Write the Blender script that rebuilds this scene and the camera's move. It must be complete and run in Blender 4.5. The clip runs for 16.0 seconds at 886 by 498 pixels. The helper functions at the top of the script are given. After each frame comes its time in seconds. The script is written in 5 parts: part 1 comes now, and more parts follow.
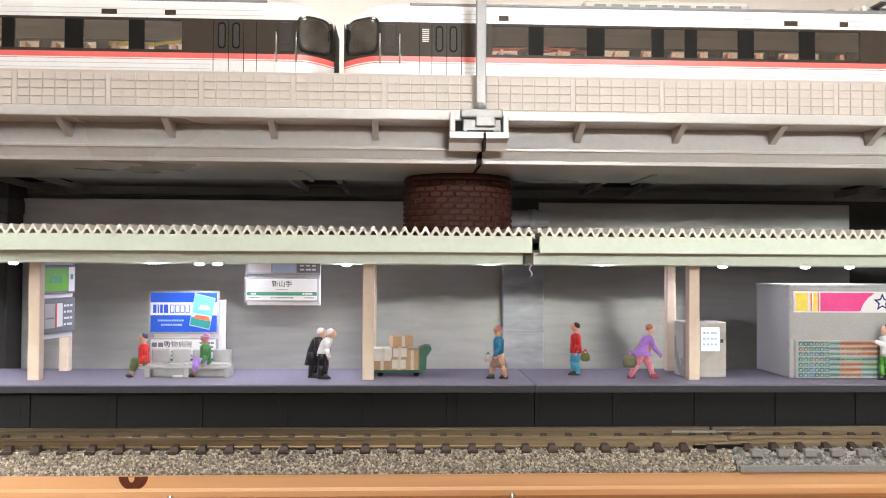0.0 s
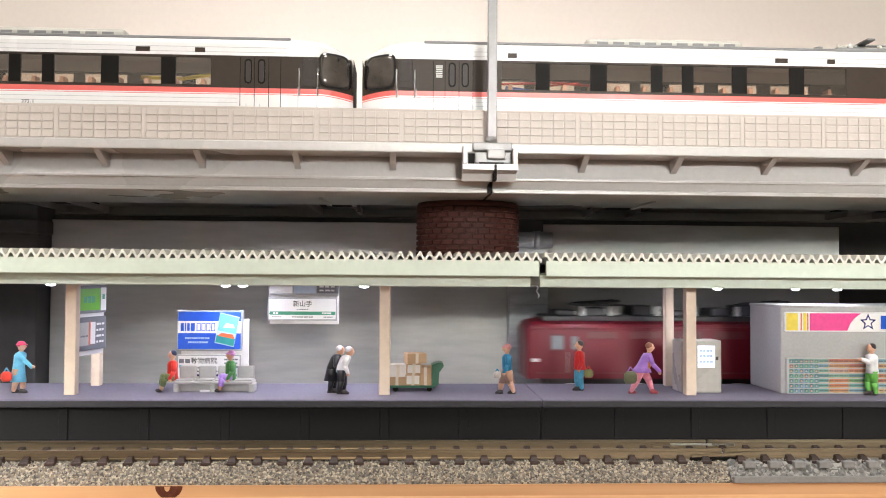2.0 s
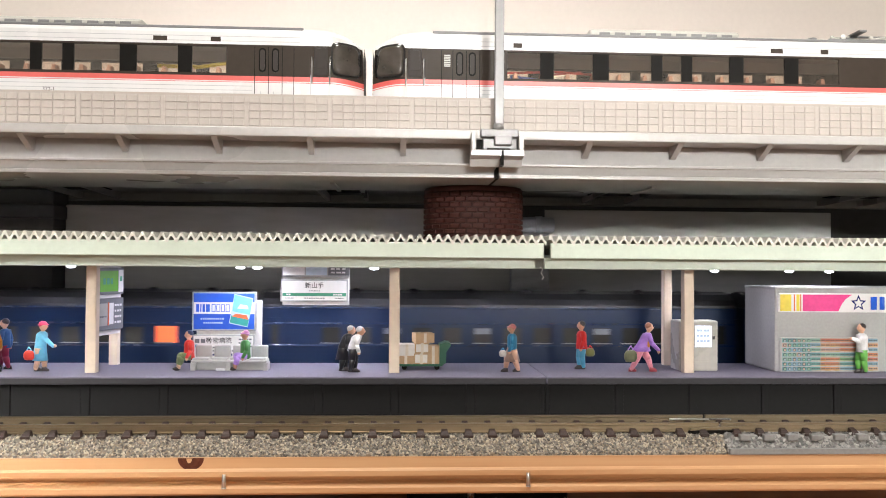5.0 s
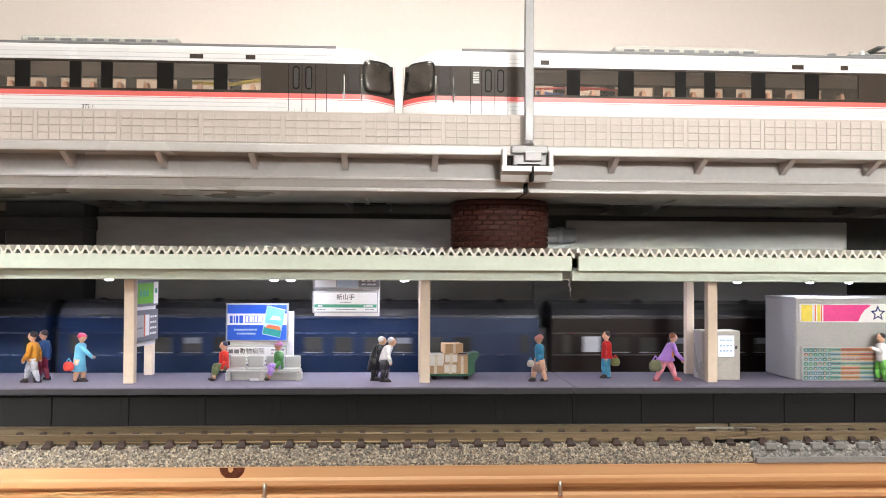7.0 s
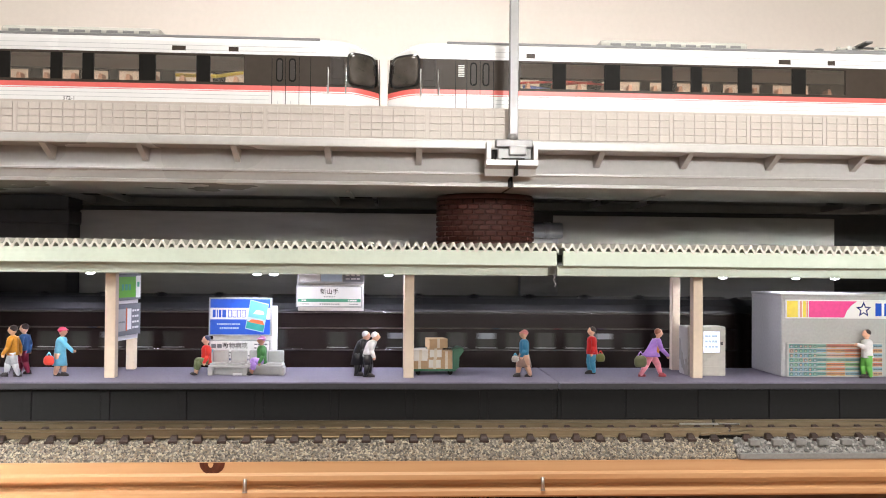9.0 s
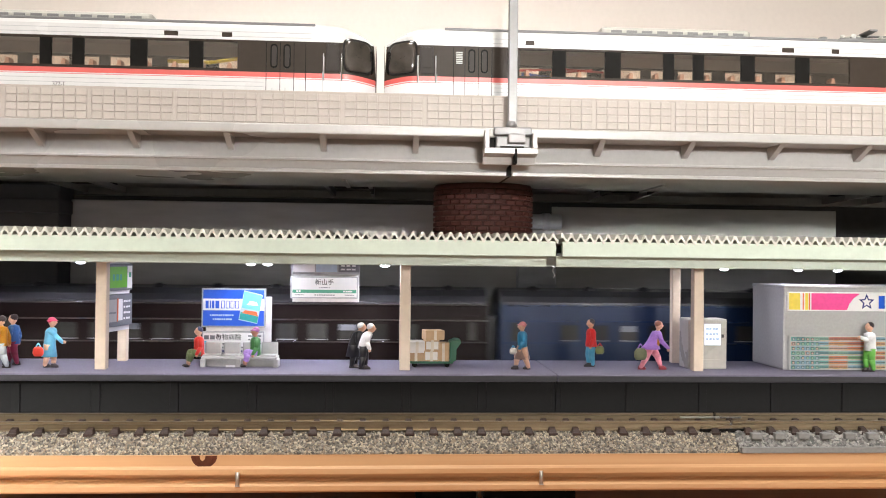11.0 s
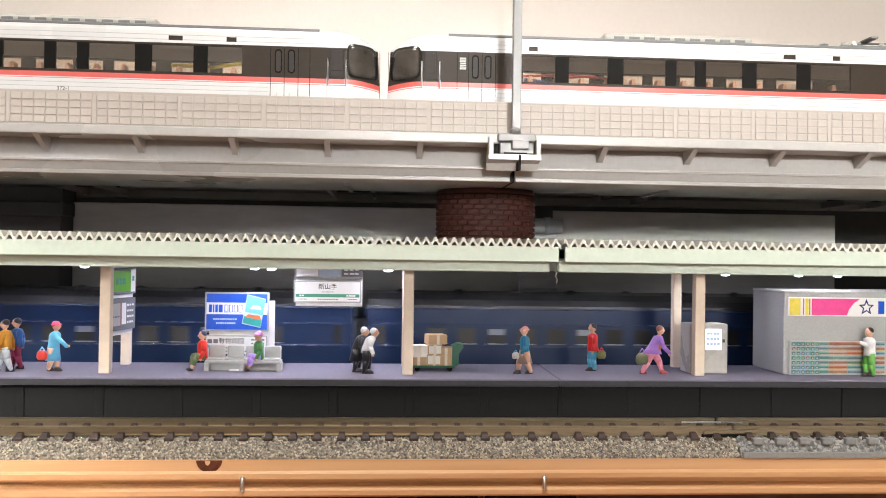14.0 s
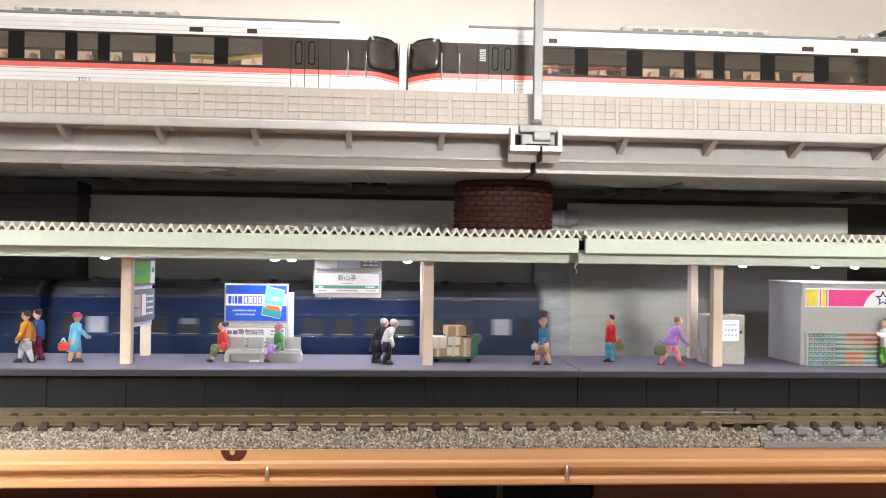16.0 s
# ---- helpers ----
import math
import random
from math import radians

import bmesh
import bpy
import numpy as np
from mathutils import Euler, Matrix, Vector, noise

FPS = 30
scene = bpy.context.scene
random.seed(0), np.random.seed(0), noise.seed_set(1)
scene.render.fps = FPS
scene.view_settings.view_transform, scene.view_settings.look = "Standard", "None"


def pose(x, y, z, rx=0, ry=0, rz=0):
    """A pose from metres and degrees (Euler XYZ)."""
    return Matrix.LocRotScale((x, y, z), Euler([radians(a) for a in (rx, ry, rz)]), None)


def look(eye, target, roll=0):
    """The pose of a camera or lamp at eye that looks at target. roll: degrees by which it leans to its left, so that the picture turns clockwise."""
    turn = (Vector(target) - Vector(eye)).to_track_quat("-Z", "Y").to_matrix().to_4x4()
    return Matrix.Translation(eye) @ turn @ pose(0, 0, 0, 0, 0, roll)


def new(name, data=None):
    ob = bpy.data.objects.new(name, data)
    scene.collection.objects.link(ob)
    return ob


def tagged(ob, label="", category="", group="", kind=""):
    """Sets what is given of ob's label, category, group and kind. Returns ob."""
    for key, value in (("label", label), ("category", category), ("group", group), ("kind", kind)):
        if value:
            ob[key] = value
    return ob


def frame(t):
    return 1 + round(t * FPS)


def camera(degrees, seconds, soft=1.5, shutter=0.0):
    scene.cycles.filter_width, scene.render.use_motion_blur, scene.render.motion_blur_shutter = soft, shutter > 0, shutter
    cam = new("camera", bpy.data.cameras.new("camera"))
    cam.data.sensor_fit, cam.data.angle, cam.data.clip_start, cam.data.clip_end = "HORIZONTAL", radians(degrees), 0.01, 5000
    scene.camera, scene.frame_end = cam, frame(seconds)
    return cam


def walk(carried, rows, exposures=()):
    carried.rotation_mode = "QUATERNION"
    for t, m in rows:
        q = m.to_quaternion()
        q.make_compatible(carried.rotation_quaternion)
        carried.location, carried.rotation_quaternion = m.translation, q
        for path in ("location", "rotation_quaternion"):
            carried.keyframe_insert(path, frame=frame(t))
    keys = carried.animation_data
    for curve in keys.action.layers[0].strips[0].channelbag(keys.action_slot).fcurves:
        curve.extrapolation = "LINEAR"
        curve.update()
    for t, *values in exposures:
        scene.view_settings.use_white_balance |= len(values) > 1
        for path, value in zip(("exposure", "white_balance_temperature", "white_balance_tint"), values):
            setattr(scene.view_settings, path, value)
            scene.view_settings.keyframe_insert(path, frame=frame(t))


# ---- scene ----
# All sizes below are in millimetres of the model layout (scale 1:150); MM turns them into metres.
MM = 0.001
cam = camera(54.8, 16.0, soft=1.0, shutter=0.5)
PATH = [
    (0, (2.28, -2.26, 38.68), (3.16, 17.72, 39.13), 0.30),
    (0.5, (1.20, -3.65, 39.69), (2.06, 16.32, 40.18), 0.30),
    (1, (0.88, -6.51, 40.69), (1.75, 13.46, 41.32), 0.40),
    (1.5, (1.04, -8.54, 40.74), (1.99, 11.43, 41.20), 0.40),
    (2, (-1.54, -13.96, 41.86), (-0.61, 6.01, 42.49), 0.40),
    (2.5, (-2.89, -14.03, 41.18), (-1.86, 5.93, 41.70), 0.40),
    (3, (-6.22, -16.88, 39.79), (-5.29, 3.09, 40.23), 0.50),
    (3.5, (-5.09, -18.76, 39.03), (-4.03, 1.20, 39.45), 0.60),
    (4, (-5.16, -20.02, 38.79), (-4.09, -0.05, 39.22), 0.50),
    (6.5, (-9.38, -23.08, 42.45), (-8.22, -3.12, 42.82), 0.30),
    (7, (-12.69, -25.35, 42.60), (-11.60, -5.39, 43.03), 0.30),
    (7.5, (-12.92, -26.57, 42.34), (-11.78, -6.60, 42.75), 0.40),
    (8, (-11.49, -25.76, 42.07), (-10.37, -5.79, 42.44), 0.40),
    (8.5, (-10.08, -25.00, 42.23), (-8.88, -5.03, 42.61), 0.50),
    (9, (-10.17, -24.15, 42.14), (-8.95, -4.19, 42.49), 0.50),
    (11.5, (-10.07, -19.28, 40.83), (-8.75, 0.68, 41.07), 0.70),
    (12, (-10.40, -17.89, 40.83), (-9.08, 2.07, 41.05), 0.80),
    (12.5, (-9.53, -17.23, 40.99), (-8.14, 2.72, 41.10), 0.80),
    (13, (-9.79, -18.80, 41.78), (-8.38, 1.15, 41.93), 0.80),
    (13.5, (-11.98, -19.54, 42.16), (-10.63, 0.41, 42.31), 0.80),
    (14, (-12.01, -21.30, 42.56), (-10.60, -1.35, 42.76), 0.80),
    (14.5, (-12.60, -22.56, 42.71), (-11.21, -2.61, 42.87), 0.80),
    (15, (-13.83, -23.49, 42.86), (-12.40, -3.55, 43.03), 0.70),
    (15.5, (-16.29, -22.51, 42.36), (-14.87, -2.56, 42.49), 0.80),
    (16, (-17.34, -21.58, 41.55), (-15.87, -1.63, 41.64), 0.80),
]
walk(cam, [(t, look([v * MM for v in eye], [v * MM for v in aim], roll)) for t, eye, aim, roll in PATH])

# ---------- world and light ----------
world = bpy.data.worlds.new("room_air")
world.use_nodes = True
world.node_tree.nodes["Background"].inputs[0].default_value = (1.0, 0.97, 0.94, 1)
world.node_tree.nodes["Background"].inputs[1].default_value = 0.03
scene.world = world
scene.view_settings.exposure = 0.0


def area_lamp(name, eye, aim, size, power, colour, spread=180, roll=0):
    data = bpy.data.lights.new(name, "AREA")
    data.spread = radians(spread)
    data.shape, data.size, data.size_y, data.energy, data.color = "RECTANGLE", size[0], size[1], power, colour
    ob = new(name, data)
    ob.matrix_world = look(eye, aim, roll)
    return ob


area_lamp("ceiling_lamp", (-0.12, -0.80, 1.76), (-0.12, -0.799, 0.0), (0.7, 0.7), 43.5, (1.0, 0.965, 0.925))
# Unseen key lamp, added: its narrow high beam leaves the low track darker.
area_lamp("standing_lamp", (0.25, -0.95, 0.20), (0.13, 0.17, 0.083), (0.45, 0.05), 0.255, (1.0, 0.97, 0.93), 14, -19)
# Unseen fill lamp, added to brighten the low left end.
area_lamp("desk_lamp", (-0.36, -0.75, 0.48), (-0.165, 0.17, -0.03), (0.10, 0.07), 0.21, (1.0, 0.98, 0.96), 14)


# ---------- materials ----------
def mat(name, colour, rough=0.5, metal=0.0, spec=0.5, grain=0.08, scale=900, bump=0.0, stain=0.06, stain_scale=60, vary=0.0, stretch=None, coat=0.0):
    m = bpy.data.materials.new(name)
    m.use_nodes = True
    nt = m.node_tree
    n, l = nt.nodes, nt.links
    b = n["Principled BSDF"]
    b.inputs["Roughness"].default_value, b.inputs["Metallic"].default_value = rough, metal
    b.inputs["Coat Weight"].default_value, b.inputs["Specular IOR Level"].default_value = coat, spec
    co = n.new("ShaderNodeTexCoord")
    mp = n.new("ShaderNodeMapping")
    l.new(co.outputs["Object"], mp.inputs[0])
    if stretch:
        mp.inputs["Scale"].default_value = stretch
    fine, wide = n.new("ShaderNodeTexNoise"), n.new("ShaderNodeTexNoise")
    fine.inputs["Scale"].default_value, fine.inputs["Detail"].default_value = scale, 3
    wide.inputs["Scale"].default_value, wide.inputs["Detail"].default_value = stain_scale, 4
    l.new(mp.outputs[0], fine.inputs["Vector"])
    l.new(mp.outputs[0], wide.inputs["Vector"])

    def ranged(sock, amount):
        r = n.new("ShaderNodeMapRange")
        r.inputs["From Min"].default_value, r.inputs["From Max"].default_value = 0.25, 0.75
        r.inputs["To Min"].default_value, r.inputs["To Max"].default_value = 1 - amount, 1 + amount
        l.new(sock, r.inputs["Value"])
        return r.outputs[0]

    def times(a, c):
        q = n.new("ShaderNodeMath")
        q.operation = "MULTIPLY"
        l.new(a, q.inputs[0])
        l.new(c, q.inputs[1])
        return q.outputs[0]

    f = times(ranged(fine.outputs[0], grain), ranged(wide.outputs[0], stain))
    if vary:
        info = n.new("ShaderNodeObjectInfo")
        r = n.new("ShaderNodeMapRange")
        r.inputs["To Min"].default_value, r.inputs["To Max"].default_value = 1 - vary, 1 + vary
        l.new(info.outputs["Random"], r.inputs["Value"])
        f = times(f, r.outputs[0])
    mix = n.new("ShaderNodeVectorMath")
    mix.operation = "SCALE"
    mix.inputs[0].default_value = colour
    l.new(f, mix.inputs["Scale"])
    l.new(mix.outputs[0], b.inputs["Base Color"])
    ro = n.new("ShaderNodeMapRange")
    ro.inputs["From Min"].default_value, ro.inputs["From Max"].default_value = 0.3, 0.7
    ro.inputs["To Min"].default_value, ro.inputs["To Max"].default_value = max(0.03, rough - 0.07), min(1, rough + 0.07)
    l.new(wide.outputs[0], ro.inputs["Value"])
    l.new(ro.outputs[0], b.inputs["Roughness"])
    if bump:
        bp = n.new("ShaderNodeBump")
        bp.inputs["Strength"].default_value, bp.inputs["Distance"].default_value = bump, 0.0002
        l.new(fine.outputs[0], bp.inputs["Height"])
        l.new(bp.outputs[0], b.inputs["Normal"])
    return m


def speckled(name, colours, scale, rough=0.9, islands=False):
    """Ballast: grains of several colours."""
    m = bpy.data.materials.new(name)
    m.use_nodes = True
    n, l = m.node_tree.nodes, m.node_tree.links
    b = n["Principled BSDF"]
    b.inputs["Roughness"].default_value = rough
    ramp = n.new("ShaderNodeValToRGB")
    ramp.color_ramp.interpolation = "CONSTANT"
    while len(ramp.color_ramp.elements) < len(colours):
        ramp.color_ramp.elements.new(0.5)
    for i, (e, c) in enumerate(zip(ramp.color_ramp.elements, colours)):
        e.position, e.color = i / len(colours), (*c, 1)
    if islands:
        g = n.new("ShaderNodeNewGeometry")
        l.new(g.outputs["Random Per Island"], ramp.inputs[0])
    else:
        co, v = n.new("ShaderNodeTexCoord"), n.new("ShaderNodeTexVoronoi")
        v.inputs["Scale"].default_value = scale
        l.new(co.outputs["Object"], v.inputs["Vector"])
        sep = n.new("ShaderNodeSeparateColor")
        l.new(v.outputs["Color"], sep.inputs[0])
        l.new(sep.outputs[0], ramp.inputs[0])
        bp = n.new("ShaderNodeBump")
        bp.inputs["Strength"].default_value, bp.inputs["Distance"].default_value = 0.8, 0.0003
        l.new(v.outputs["Distance"], bp.inputs["Height"])
        bp.invert = True
        l.new(bp.outputs[0], b.inputs["Normal"])
    l.new(ramp.outputs[0], b.inputs["Base Color"])
    return m


def wood(name, light, dark, rough=0.45):
    """Pine with long grain along x and wavy rings."""
    m = bpy.data.materials.new(name)
    m.use_nodes = True
    n, l = m.node_tree.nodes, m.node_tree.links
    b = n["Principled BSDF"]
    b.inputs["Roughness"].default_value = rough
    co, mp = n.new("ShaderNodeTexCoord"), n.new("ShaderNodeMapping")
    mp.inputs["Scale"].default_value = (6, 220, 220)
    l.new(co.outputs["Object"], mp.inputs[0])
    a = n.new("ShaderNodeTexNoise")
    a.inputs["Scale"].default_value, a.inputs["Detail"].default_value, a.inputs["Distortion"].default_value = 1.4, 5, 0.8
    l.new(mp.outputs[0], a.inputs["Vector"])
    ramp = n.new("ShaderNodeValToRGB")
    ramp.color_ramp.elements[0].position, ramp.color_ramp.elements[0].color = 0.3, (*dark, 1)
    ramp.color_ramp.elements[1].position, ramp.color_ramp.elements[1].color = 0.62, (*light, 1)
    l.new(a.outputs[0], ramp.inputs[0])
    l.new(ramp.outputs[0], b.inputs["Base Color"])
    bp = n.new("ShaderNodeBump")
    bp.inputs["Strength"].default_value, bp.inputs["Distance"].default_value = 0.15, 0.0002
    l.new(a.outputs[0], bp.inputs["Height"])
    l.new(bp.outputs[0], b.inputs["Normal"])
    return m


def pane_glass(name, tint, gloss=1.0, ior=1.5):
    m = bpy.data.materials.new(name)
    m.use_nodes = True
    n, l = m.node_tree.nodes, m.node_tree.links
    n.remove(n["Principled BSDF"])
    tr, gl, fr, mx = n.new("ShaderNodeBsdfTransparent"), n.new("ShaderNodeBsdfGlossy"), n.new("ShaderNodeFresnel"), n.new("ShaderNodeMixShader")
    tr.inputs[0].default_value = (*tint, 1)
    gl.inputs["Roughness"].default_value = 0.04
    gl.inputs["Color"].default_value = (gloss, gloss, gloss, 1)
    fr.inputs[0].default_value = ior
    l.new(fr.outputs[0], mx.inputs[0])
    l.new(tr.outputs[0], mx.inputs[1])
    l.new(gl.outputs[0], mx.inputs[2])
    l.new(mx.outputs[0], n["Material Output"].inputs[0])
    return m


def glow(name, colour, strength):
    m = bpy.data.materials.new(name)
    m.use_nodes = True
    b = m.node_tree.nodes["Principled BSDF"]
    b.inputs["Base Color"].default_value = (*colour, 1)
    b.inputs["Emission Color"].default_value, b.inputs["Emission Strength"].default_value = (*colour, 1), strength
    return m


